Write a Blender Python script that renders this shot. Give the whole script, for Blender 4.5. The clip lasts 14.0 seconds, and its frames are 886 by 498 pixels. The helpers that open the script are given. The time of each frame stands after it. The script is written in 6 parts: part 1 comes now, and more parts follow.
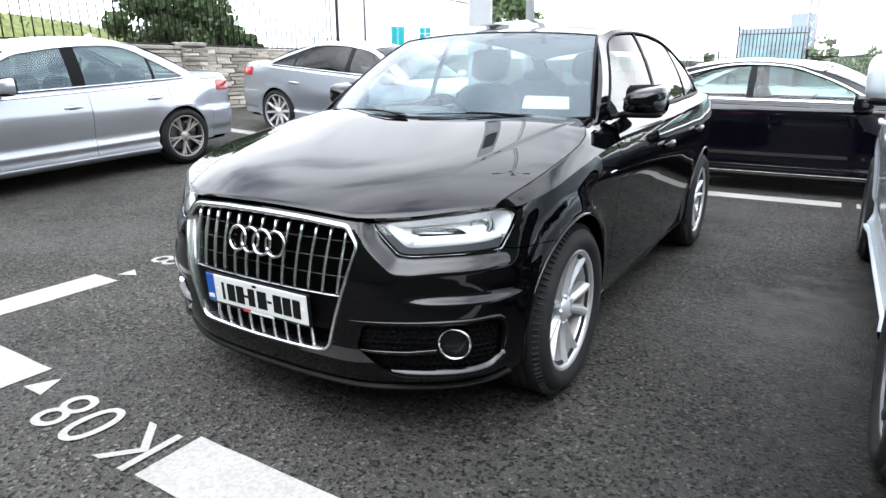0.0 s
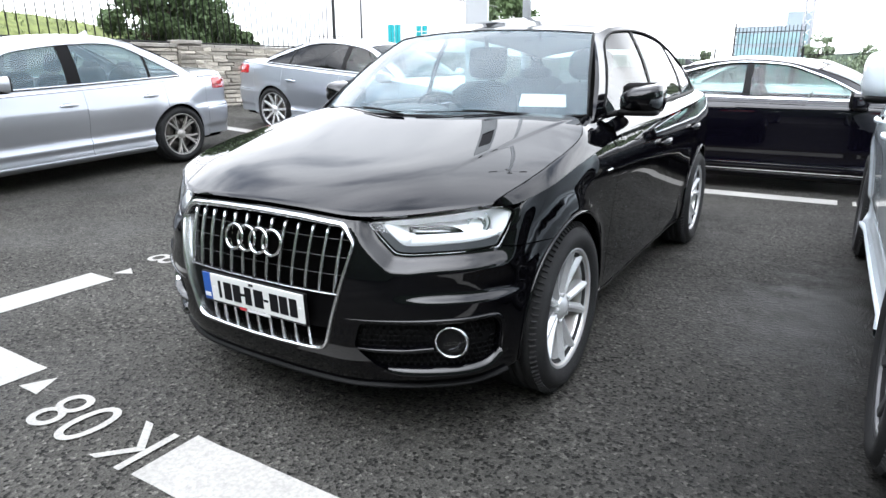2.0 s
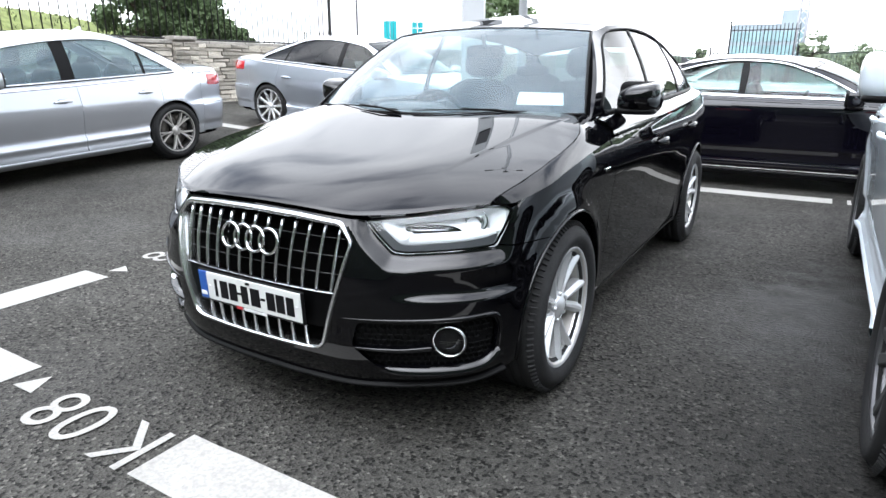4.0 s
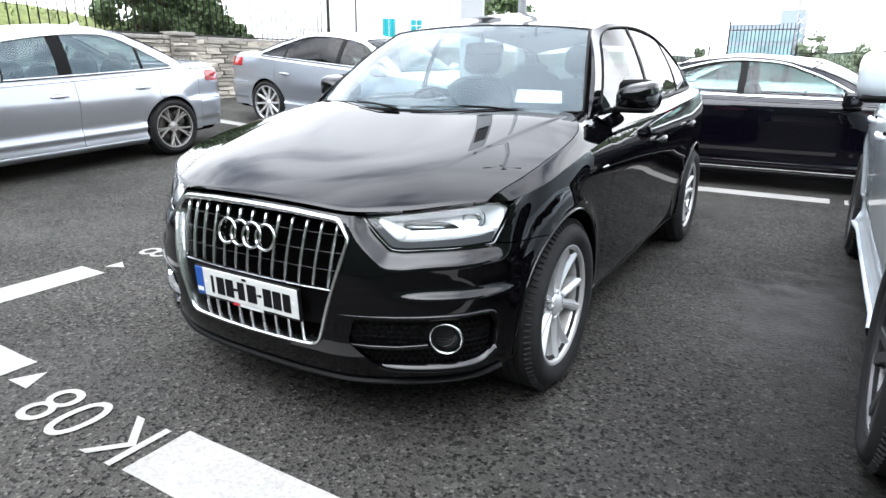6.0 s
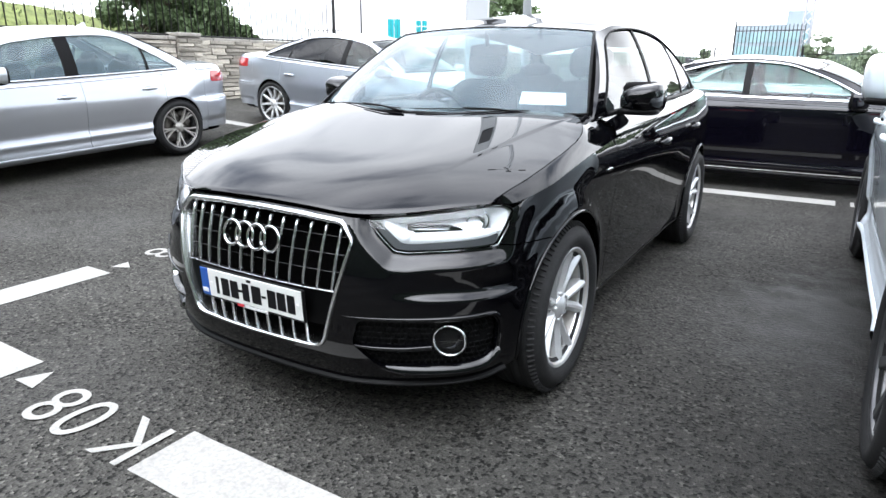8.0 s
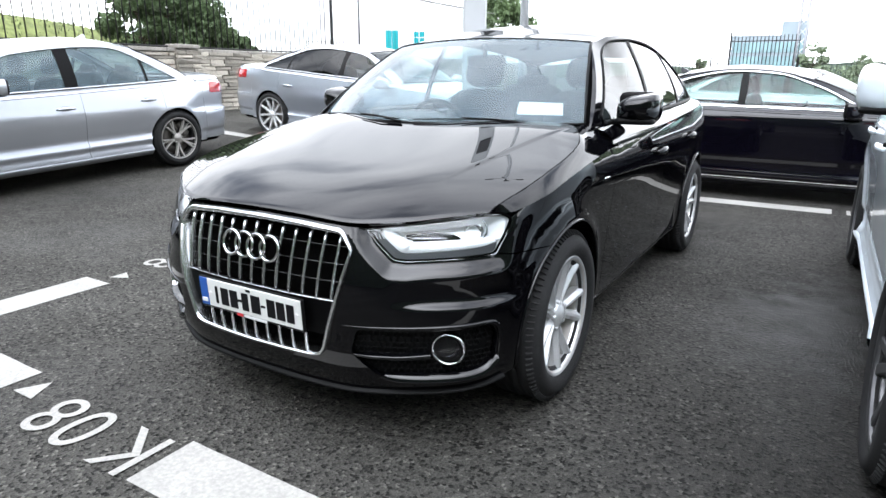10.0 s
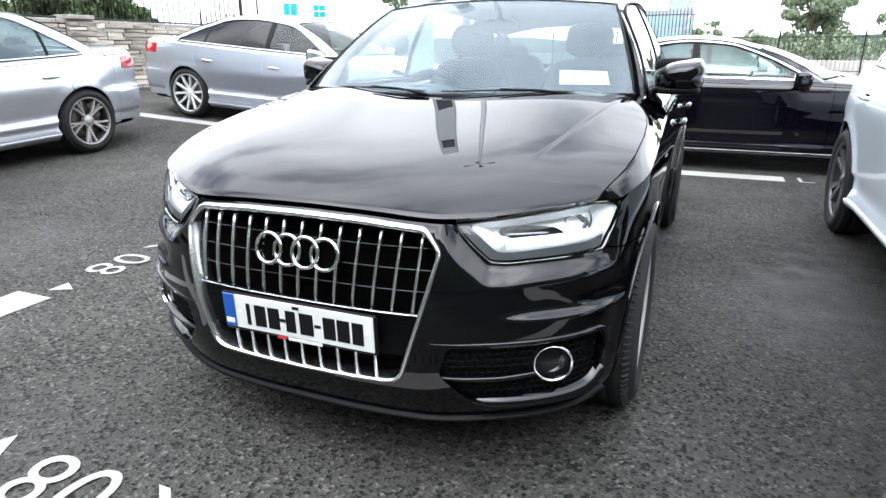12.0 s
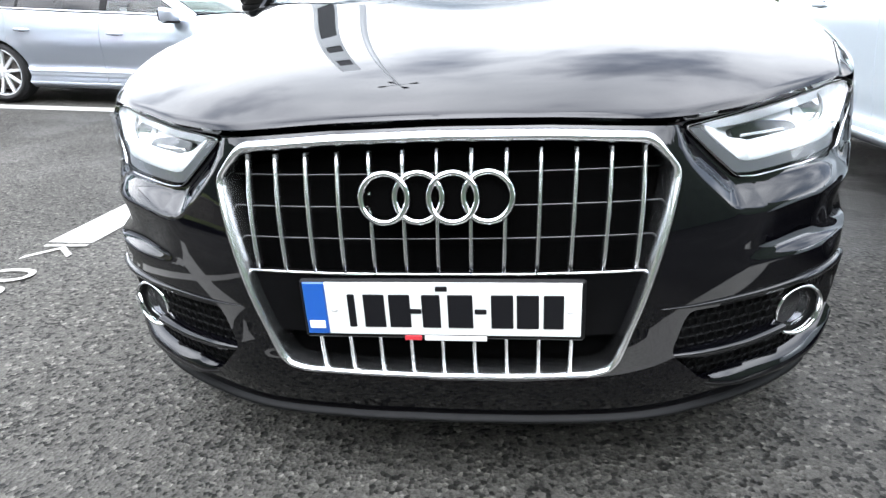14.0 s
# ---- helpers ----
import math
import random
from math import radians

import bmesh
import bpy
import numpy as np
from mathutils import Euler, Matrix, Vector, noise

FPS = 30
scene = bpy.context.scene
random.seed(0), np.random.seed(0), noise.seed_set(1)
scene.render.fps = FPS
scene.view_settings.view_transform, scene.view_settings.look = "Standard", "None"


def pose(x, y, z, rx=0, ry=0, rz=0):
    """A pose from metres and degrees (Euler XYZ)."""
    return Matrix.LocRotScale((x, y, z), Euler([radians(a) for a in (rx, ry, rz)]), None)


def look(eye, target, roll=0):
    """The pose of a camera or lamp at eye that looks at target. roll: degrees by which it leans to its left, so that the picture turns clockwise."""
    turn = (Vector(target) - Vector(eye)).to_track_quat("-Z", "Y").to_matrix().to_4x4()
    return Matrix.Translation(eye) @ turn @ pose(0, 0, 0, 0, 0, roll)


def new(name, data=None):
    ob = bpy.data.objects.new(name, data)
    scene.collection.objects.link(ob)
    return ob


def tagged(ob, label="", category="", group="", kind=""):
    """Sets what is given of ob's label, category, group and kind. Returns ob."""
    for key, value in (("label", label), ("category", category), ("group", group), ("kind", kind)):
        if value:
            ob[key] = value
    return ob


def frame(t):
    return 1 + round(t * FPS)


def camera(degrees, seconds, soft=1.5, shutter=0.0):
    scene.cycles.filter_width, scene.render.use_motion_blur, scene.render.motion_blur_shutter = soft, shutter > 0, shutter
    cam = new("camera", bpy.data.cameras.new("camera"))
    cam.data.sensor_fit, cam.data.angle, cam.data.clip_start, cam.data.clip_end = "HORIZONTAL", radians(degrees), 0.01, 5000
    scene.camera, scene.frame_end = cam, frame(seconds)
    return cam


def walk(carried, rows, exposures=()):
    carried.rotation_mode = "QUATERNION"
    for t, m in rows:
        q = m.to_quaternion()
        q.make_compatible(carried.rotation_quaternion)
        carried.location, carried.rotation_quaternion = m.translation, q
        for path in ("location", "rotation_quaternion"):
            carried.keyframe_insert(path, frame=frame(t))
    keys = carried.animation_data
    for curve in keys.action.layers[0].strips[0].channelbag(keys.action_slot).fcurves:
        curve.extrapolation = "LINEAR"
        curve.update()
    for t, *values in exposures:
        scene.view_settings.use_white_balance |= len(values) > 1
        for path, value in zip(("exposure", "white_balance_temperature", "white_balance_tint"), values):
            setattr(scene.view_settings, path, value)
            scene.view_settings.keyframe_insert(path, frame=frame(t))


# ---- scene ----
cam = camera(70.8, 14.0)
PATH = [
    (0, (1.68, -1.431, 1.263), (0.666, 0.203, 0.715), -0.2),
    (0.5, (1.68, -1.43, 1.26), (0.67, 0.206, 0.707), 0.1),
    (1, (1.679, -1.431, 1.261), (0.672, 0.205, 0.705), -0.2),
    (1.5, (1.679, -1.43, 1.262), (0.666, 0.205, 0.714), 0.1),
    (2, (1.679, -1.429, 1.263), (0.674, 0.209, 0.709), -0.2),
    (2.5, (1.679, -1.426, 1.267), (0.675, 0.21, 0.706), -0.5),
    (3, (1.673, -1.429, 1.267), (0.672, 0.211, 0.71), -0.2),
    (5.5, (1.667, -1.422, 1.266), (0.685, 0.224, 0.695), 0.1),
    (6, (1.668, -1.423, 1.263), (0.684, 0.223, 0.694), 0.4),
    (6.5, (1.673, -1.425, 1.266), (0.684, 0.219, 0.701), 0.3),
    (7, (1.671, -1.425, 1.268), (0.683, 0.215, 0.691), 0.3),
    (9.5, (1.676, -1.429, 1.27), (0.669, 0.211, 0.726), 0.6),
    (10, (1.677, -1.436, 1.27), (0.681, 0.213, 0.733), 0.3),
    (10.5, (1.652, -1.445, 1.269), (0.684, 0.222, 0.734), 0.9),
    (11, (1.558, -1.494, 1.247), (0.681, 0.201, 0.647), 2.3),
    (11.5, (1.329, -1.441, 1.233), (0.537, 0.304, 0.662), 1.2),
    (12, (1.019, -1.365, 1.228), (0.295, 0.398, 0.623), 0.0),
    (12.5, (0.698, -1.391, 1.189), (0.258, 0.466, 0.592), -2.4),
    (13, (0.444, -1.313, 1.104), (0.085, 0.54, 0.445), -2.4),
    (13.5, (0.267, -1.156, 1.044), (0.004, 0.705, 0.363), -0.5),
    (14, (0.159, -1.023, 0.984), (-0.107, 0.835, 0.292), -3.0),
]
walk(cam, [(t, look(eye, target, roll)) for t, eye, target, roll in PATH], exposures=[(0, .42), (7.2, .50), (10.5, .38), (11, .42), (11.5, .72), (12, .64), (12.5, .48), (13, .66), (13.5, 1.02), (14, 1.17)])

# ---------- world, sun, exposure ----------
SUN_ELEVATION, SUN_AZIMUTH = 60.0, 184.0
world = bpy.data.worlds.new("overcast_sky")
scene.world = world
world.use_nodes = True
wn, wl = world.node_tree.nodes, world.node_tree.links
wn.clear()
w_out = wn.new("ShaderNodeOutputWorld")
w_bg = wn.new("ShaderNodeBackground")
w_sky = wn.new("ShaderNodeTexSky")
w_sky.sky_type, w_sky.sun_disc = "NISHITA", False
w_sky.sun_elevation, w_sky.sun_rotation = radians(SUN_ELEVATION), radians(SUN_AZIMUTH)
w_dim = wn.new("ShaderNodeMix")
w_dim.data_type, w_dim.blend_type = "RGBA", "MULTIPLY"
w_dim.inputs[0].default_value = 1.0
w_dim.inputs[7].default_value = (0.13, 0.13, 0.13, 1)
w_co = wn.new("ShaderNodeTexCoord")
w_map = wn.new("ShaderNodeMapping")
w_map.inputs["Scale"].default_value = (1.0, 1.0, 2.4)
w_noise = wn.new("ShaderNodeTexNoise")
w_noise.inputs["Scale"].default_value, w_noise.inputs["Detail"].default_value = 1.7, 4.0
w_noise.inputs["Roughness"].default_value = 0.5
w_ramp = wn.new("ShaderNodeValToRGB")
w_ramp.color_ramp.elements[0].position, w_ramp.color_ramp.elements[0].color = 0.36, (0.66, 0.69, 0.75, 1)
w_ramp.color_ramp.elements[1].position, w_ramp.color_ramp.elements[1].color = 0.66, (1.28, 1.3, 1.34, 1)
w_cover = wn.new("ShaderNodeValToRGB")
w_cover.color_ramp.elements[0].position, w_cover.color_ramp.elements[0].color = 0.34, (0.25, 0.25, 0.25, 1)
w_cover.color_ramp.elements[1].position, w_cover.color_ramp.elements[1].color = 0.48, (1, 1, 1, 1)
w_mix = wn.new("ShaderNodeMix")
w_mix.data_type = "RGBA"
# thick bright haze near the horizon, thinner cloud overhead, and a broad glow where the sun stands behind the cloud
w_xyz = wn.new("ShaderNodeSeparateXYZ")
w_high = wn.new("ShaderNodeValToRGB")
for k, (at, c) in enumerate(((0.0, (2.8, 2.82, 2.85)), (0.16, (2.4, 2.43, 2.47)), (0.36, (2.0, 2.04, 2.10)), (0.66, (1.65, 1.7, 1.78)), (0.86, (1.55, 1.6, 1.7)), (1.0, (1.4, 1.45, 1.56)))):
    e = w_high.color_ramp.elements[k] if k < 2 else w_high.color_ramp.elements.new(at)
    e.position, e.color = at, (*c, 1)
w_dot = wn.new("ShaderNodeVectorMath")
w_dot.operation = "DOT_PRODUCT"
w_dot.inputs[1].default_value = (math.sin(radians(SUN_AZIMUTH)) * math.cos(radians(SUN_ELEVATION)), math.cos(radians(SUN_AZIMUTH)) * math.cos(radians(SUN_ELEVATION)), math.sin(radians(SUN_ELEVATION)))
w_half = wn.new("ShaderNodeMapRange")
w_half.inputs["From Min"].default_value, w_half.inputs["From Max"].default_value = -1.0, 1.0
w_pow = wn.new("ShaderNodeMath")
w_pow.operation = "POWER"
w_pow.inputs[1].default_value = 12.0
w_glow = wn.new("ShaderNodeMapRange")
w_glow.inputs["To Min"].default_value, w_glow.inputs["To Max"].default_value = 1.2, 3.9
w_m1, w_m2 = wn.new("ShaderNodeMix"), wn.new("ShaderNodeMix")
for q in (w_m1, w_m2):
    q.data_type, q.blend_type = "RGBA", "MULTIPLY"
    q.inputs[0].default_value = 1.0
wl.new(w_co.outputs["Generated"], w_map.inputs["Vector"])
wl.new(w_co.outputs["Generated"], w_xyz.inputs["Vector"])
wl.new(w_co.outputs["Generated"], w_dot.inputs[0])
wl.new(w_dot.outputs["Value"], w_half.inputs["Value"])
wl.new(w_half.outputs["Result"], w_pow.inputs[0])
wl.new(w_pow.outputs["Value"], w_glow.inputs["Value"])
wl.new(w_xyz.outputs["Z"], w_high.inputs["Fac"])
wl.new(w_map.outputs["Vector"], w_noise.inputs["Vector"])
wl.new(w_noise.outputs["Fac"], w_ramp.inputs["Fac"])
wl.new(w_noise.outputs["Fac"], w_cover.inputs["Fac"])
wl.new(w_sky.outputs["Color"], w_dim.inputs[6])
wl.new(w_high.outputs["Color"], w_m1.inputs[6])
wl.new(w_ramp.outputs["Color"], w_m1.inputs[7])
wl.new(w_m1.outputs[2], w_m2.inputs[6])
wl.new(w_glow.outputs["Result"], w_m2.inputs[7])
wl.new(w_cover.outputs["Color"], w_mix.inputs[0])
wl.new(w_dim.outputs[2], w_mix.inputs[6])
wl.new(w_m2.outputs[2], w_mix.inputs[7])
wl.new(w_mix.outputs[2], w_bg.inputs["Color"])
wl.new(w_bg.outputs["Background"], w_out.inputs["Surface"])
w_bg.inputs["Strength"].default_value = 1.0

sun = new("sun", bpy.data.lights.new("sun", "SUN"))
sun.data.energy, sun.data.angle, sun.data.color = 0.9, radians(70), (1.0, 0.97, 0.93)
sun_way = Vector((math.sin(radians(SUN_AZIMUTH)) * math.cos(radians(SUN_ELEVATION)),
                  math.cos(radians(SUN_AZIMUTH)) * math.cos(radians(SUN_ELEVATION)), math.sin(radians(SUN_ELEVATION))))
sun.matrix_world = look(sun_way * 50, (0, 0, 0))


# ---------- materials ----------
def material(name, colour, rough=0.5, metal=0.0, spec=0.5, coat=0.0, coat_rough=0.03, grain=0.0, grain_scale=40.0,
             stain=0.0, stain_scale=1.5, bump=0.0, bump_scale=60.0, rough_vary=0.0, per_piece=0.0, flake=0.0, emit=0.0):
    m = bpy.data.materials.new(name)
    m.use_nodes = True
    n, l = m.node_tree.nodes, m.node_tree.links
    b = n["Principled BSDF"]
    b.inputs["Base Color"].default_value = (*colour, 1)
    b.inputs["Roughness"].default_value = rough
    b.inputs["Metallic"].default_value = metal
    b.inputs["Specular IOR Level"].default_value = spec
    b.inputs["Coat Weight"].default_value = coat
    b.inputs["Coat Roughness"].default_value = coat_rough
    if emit:
        b.inputs["Emission Color"].default_value = (*colour, 1)
        b.inputs["Emission Strength"].default_value = emit
    co = n.new("ShaderNodeTexCoord")
    last = None

    def noise_node(scale, detail=4.0):
        t = n.new("ShaderNodeTexNoise")
        t.inputs["Scale"].default_value, t.inputs["Detail"].default_value = scale, detail
        l.new(co.outputs["Object"], t.inputs["Vector"])
        return t.outputs["Fac"]

    def vary(fac, amount, before):
        r = n.new("ShaderNodeMapRange")
        r.inputs["From Min"].default_value, r.inputs["From Max"].default_value = 0.25, 0.75
        r.inputs["To Min"].default_value, r.inputs["To Max"].default_value = 1 - amount, 1 + amount
        l.new(fac, r.inputs["Value"])
        x = n.new("ShaderNodeMix")
        x.data_type, x.blend_type = "RGBA", "MULTIPLY"
        x.inputs[0].default_value = 1.0
        if before is None:
            x.inputs[6].default_value = (*colour, 1)
        else:
            l.new(before, x.inputs[6])
        l.new(r.outputs["Result"], x.inputs[7])
        return x.outputs[2]

    if grain:
        last = vary(noise_node(grain_scale), grain, last)
    if stain:
        last = vary(noise_node(stain_scale, 5.0), stain, last)
    if per_piece:
        info = n.new("ShaderNodeObjectInfo")
        last = vary(info.outputs["Random"], per_piece, last)
    if last is not None:
        l.new(last, b.inputs["Base Color"])
    if rough_vary:
        r = n.new("ShaderNodeMapRange")
        r.inputs["From Min"].default_value, r.inputs["From Max"].default_value = 0.3, 0.7
        r.inputs["To Min"].default_value, r.inputs["To Max"].default_value = max(0.02, rough - rough_vary), min(1.0, rough + rough_vary)
        l.new(noise_node(6.0), r.inputs["Value"])
        l.new(r.outputs["Result"], b.inputs["Roughness"])
    if bump:
        bp = n.new("ShaderNodeBump")
        bp.inputs["Strength"].default_value, bp.inputs["Distance"].default_value = 1.0, bump
        l.new(noise_node(bump_scale, 6.0), bp.inputs["Height"])
        l.new(bp.outputs["Normal"], b.inputs["Normal"])
    return m


def glass_material(name, tint, ior=1.5, sky_glare=0.0):
    """A thin pane: clear or tinted, with a gloss that grows towards grazing views, alike from both sides."""
    m = bpy.data.materials.new(name)
    m.use_nodes = True
    n, l = m.node_tree.nodes, m.node_tree.links
    n.clear()
    out, mix = n.new("ShaderNodeOutputMaterial"), n.new("ShaderNodeMixShader")
    lw, tr, gl = n.new("ShaderNodeLayerWeight"), n.new("ShaderNodeBsdfTransparent"), n.new("ShaderNodeBsdfGlossy")
    lw.inputs["Blend"].default_value = 0.5
    steep, fr = n.new("ShaderNodeMath"), n.new("ShaderNodeMapRange")
    steep.operation = "POWER"
    steep.inputs[1].default_value = 5.0
    fr.inputs["To Min"].default_value, fr.inputs["To Max"].default_value = ((ior - 1) / (ior + 1)) ** 2, 1.0
    l.new(lw.outputs["Facing"], steep.inputs[0])
    l.new(steep.outputs["Value"], fr.inputs["Value"])
    tr.inputs["Color"].default_value = (*tint, 1)
    gl.inputs["Roughness"].default_value = 0.01
    l.new(fr.outputs["Result"], mix.inputs["Fac"])
    l.new(tr.outputs["BSDF"], mix.inputs[1])
    l.new(gl.outputs["BSDF"], mix.inputs[2])
    # bluish diffuse film: the milky sky glare is painted into the pane
    if sky_glare:
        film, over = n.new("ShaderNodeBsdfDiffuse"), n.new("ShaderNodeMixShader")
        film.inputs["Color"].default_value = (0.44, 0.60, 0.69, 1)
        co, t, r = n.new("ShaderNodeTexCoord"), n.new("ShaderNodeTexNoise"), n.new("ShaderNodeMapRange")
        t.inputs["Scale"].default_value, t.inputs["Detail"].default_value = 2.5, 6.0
        r.inputs["To Min"].default_value, r.inputs["To Max"].default_value = sky_glare * 0.5, sky_glare * 1.5
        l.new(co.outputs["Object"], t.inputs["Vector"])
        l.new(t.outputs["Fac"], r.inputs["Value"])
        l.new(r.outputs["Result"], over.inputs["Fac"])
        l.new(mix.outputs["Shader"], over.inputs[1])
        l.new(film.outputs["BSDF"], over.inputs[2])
        l.new(over.outputs["Shader"], out.inputs["Surface"])
    else:
        l.new(mix.outputs["Shader"], out.inputs["Surface"])
    return m


PAINT_BLACK = material("black_paint", (0.0012, 0.0012, 0.0018), 0.5, 0.0, 0.0, 1.0, 0.012, stain=0.2, stain_scale=3.0)
PAINT_NAVY = material("blue_black_paint", (0.002, 0.0018, 0.004), 0.5, 0.0, 0.0, 1.0, 0.025, stain=0.2)
PAINT_SILVER = material("silver_paint", (0.56, 0.58, 0.62), 0.30, 0.8, 0.5, 1.0, 0.03, grain=0.03, grain_scale=900, stain=0.03)
PAINT_BLUE_SILVER = material("ice_silver_paint", (0.50, 0.54, 0.61), 0.30, 0.8, 0.5, 1.0, 0.03, grain=0.03, grain_scale=900, stain=0.03)
PAINT_PALE = material("pale_silver_blue_paint", (0.78, 0.86, 0.92), 0.30, 0.3, 0.5, 1.0, 0.03, grain=0.03, grain_scale=900, stain=0.03)
PAINT_WHITE = material("white_paint", (0.78, 0.78, 0.78), 0.35, 0.0, 0.5, 1.0, 0.03, stain=0.03)
PLASTIC = material("black_plastic", (0.0025, 0.0025, 0.0028), 0.5, 0.0, 0.14, grain=0.2, grain_scale=300, bump=0.0004, bump_scale=600)
GLOSS_BLACK = material("gloss_black_trim", (0.0025, 0.0025, 0.0025), 0.12, 0.0, 0.5, 0.3)
UNDER = material("underbody_dark", (0.0008, 0.0008, 0.0008), 0.95, 0, 0.02, stain=0.3)
INTERIOR = material("interior_dark_cloth", (0.04, 0.042, 0.046), 0.85, grain=0.05, grain_scale=60)
INTERIOR_GREY = material("interior_grey_plastic", (0.09, 0.093, 0.098), 0.7, grain=0.04, grain_scale=60)
HEADLINER = material("headliner_grey", (0.3, 0.3, 0.29), 0.9, grain=0.1, grain_scale=200)
RUBBER = material("tyre_rubber", (0.014, 0.014, 0.0145), 0.8, 0.0, 0.3, grain=0.25, grain_scale=120, stain=0.3, stain_scale=8, bump=0.0008, bump_scale=300)
ALLOY = material("silver_alloy", (0.66, 0.67, 0.68), 0.26, 0.5, 0.5, 0.3, grain=0.05, grain_scale=200, stain=0.1, stain_scale=12)
ALLOY_GREY = material("grey_alloy", (0.40, 0.385, 0.36), 0.38, 0.5, 0.5, 0.3, stain=0.12, stain_scale=12)
ALLOY_DARK = material("dark_alloy", (0.10, 0.10, 0.105), 0.38, 0.7, 0.5, 0.3, stain=0.15, stain_scale=12)
BRAKE = material("brake_iron", (0.12, 0.11, 0.10), 0.5, 0.8, stain=0.3, stain_scale=20)
CHROME = material("chrome", (0.76, 0.77, 0.78), 0.08, 1.0, stain=0.05, stain_scale=10)
SATIN = material("satin_aluminium", (0.72, 0.73, 0.74), 0.24, 1.0, stain=0.08, stain_scale=10)
REFLECTOR = material("lamp_reflector", (0.85, 0.86, 0.88), 0.12, 1.0, stain=0.1, stain_scale=30)
LIGHT_GUIDE = material("frosted_light_guide", (0.88, 0.90, 0.92), 0.35, 0.0, 0.5, 0.5)
RED_LENS = material("red_lamp_lens", (0.34, 0.008, 0.012), 0.12, 0.0, 0.6, 1.0)
PLATE_WHITE = material("plate_white", (0.60, 0.61, 0.59), 0.35, stain=0.04, stain_scale=12)
PLATE_BLUE = material("plate_blue", (0.008, 0.07, 0.30), 0.35)
INK = material("black_ink", (0.004, 0.004, 0.005), 0.6, 0.0, 0.15)
RED_INK = material("red_ink", (0.45, 0.02, 0.03), 0.5)
WHITE_INK = material("white_ink", (0.62, 0.62, 0.62), 0.5)
PAPER = material("sticker_paper", (0.66, 0.70, 0.71), 0.6, stain=0.03)
GLASS = glass_material("clear_car_glass", (0.80, 0.88, 0.87), 1.75)
SCREEN = glass_material("coated_windscreen_glass", (0.68, 0.80, 0.82), 1.75, sky_glare=0.12)
GLASS_GREEN = glass_material("green_tinted_glass", (0.55, 0.68, 0.66))
GLASS_MILKY = glass_material("hazy_green_glass", (0.55, 0.68, 0.66), 1.6, sky_glare=0.16)
GLASS_DARK = glass_material("privacy_glass", (0.05, 0.055, 0.06))
LENS = glass_material("lamp_cover", (0.93, 0.95, 0.96))


# ---------- geometry tools ----------
class Geo:
    """A mesh in the making: points, faces and, where known, the true normals of curved sheets. Points that meet are welded."""

    def __init__(self):
        self.v, self.f, self.n, self.flat, self.weld = [], [], [], [], {}

    def add(self, verts, faces, normals=None, flat=False):
        ids = []
        for p in verts:
            key = (round(p[0], 5), round(p[1], 5), round(p[2], 5))
            k = self.weld.get(key)
            if k is None:
                k = self.weld[key] = len(self.v)
                self.v.append((p[0], p[1], p[2]))
            ids.append(k)
        for q in faces:
            face, ns = [], []
            for i in q:
                if ids[i] not in face:
                    face.append(ids[i])
                    ns.append(tuple(normals[i]) if normals is not None else (0, 0, 0))
            if len(face) > 2:
                self.f.append(tuple(face))
                self.n.append(ns)
                self.flat.append(flat)
        return self

    def mesh(self, name, mat):
        me = bpy.data.meshes.new(name)
        me.from_pydata(self.v, [], self.f)
        me.polygons.foreach_set("use_smooth", [not x for x in self.flat])
        me.update()
        corners = [c for ns in self.n for c in ns]
        if any(k != (0, 0, 0) for k in corners) and len(corners) == len(me.loops):
            me.normals_split_custom_set(corners)
        if mat:
            me.materials.append(mat)
        return me


def part(name, geo, mat, parent, label="", at=None):
    """One mesh object under a thing or under a part."""
    ob = new(name, geo.mesh(name, mat) if isinstance(geo, Geo) else geo)
    ob.parent = parent
    if at is not None:
        ob.matrix_basis = at
    if label:
        ob["label"] = label
    return ob


def thing(name, label, category, at=None, group="", kind=""):
    ob = new(name)
    ob.empty_display_size = 0.2
    if at is not None:
        ob.matrix_basis = at
    return tagged(ob, label, category, group, kind)


def single(name, geo, mat, label, category, at=None, group="", kind=""):
    """A thing that is one mesh."""
    ob = new(name, geo.mesh(name, mat) if isinstance(geo, Geo) else geo)
    if at is not None:
        ob.matrix_basis = at
    return tagged(ob, label, category, group, kind)


def spline(pts, n=16):
    """A smooth curve through points."""
    p = [np.array(q, float) for q in pts]
    p = [2 * p[0] - p[1]] + p + [2 * p[-1] - p[-2]]
    out = []
    for i in range(1, len(p) - 2):
        a, b, c, d = p[i - 1:i + 3]
        for k in range(n):
            t = k / n
            out.append(0.5 * (2 * b + (c - a) * t + (2 * a - 5 * b + 4 * c - d) * t * t + (3 * b - a - 3 * c + d) * t ** 3))
    out.append(p[-2])
    return np.array(out)


def smooth_step(a, b, x):
    t = min(1.0, max(0.0, (x - a) / (b - a)))
    return t * t * (3 - 2 * t)


class Table:
    """A smooth function of one number, through given pairs."""

    def __init__(self, pairs):
        c = spline(pairs, 12)
        self.x, self.y = np.maximum.accumulate(c[:, 0]), c[:, 1]

    def __call__(self, x):
        return float(np.interp(x, self.x, self.y))


def inside(poly, x, y):
    hit = False
    j = len(poly) - 1
    for i in range(len(poly)):
        (xi, yi), (xj, yj) = poly[i], poly[j]
        if (yi > y) != (yj > y) and x < (xj - xi) * (y - yi) / (yj - yi) + xi:
            hit = not hit
        j = i
    return hit


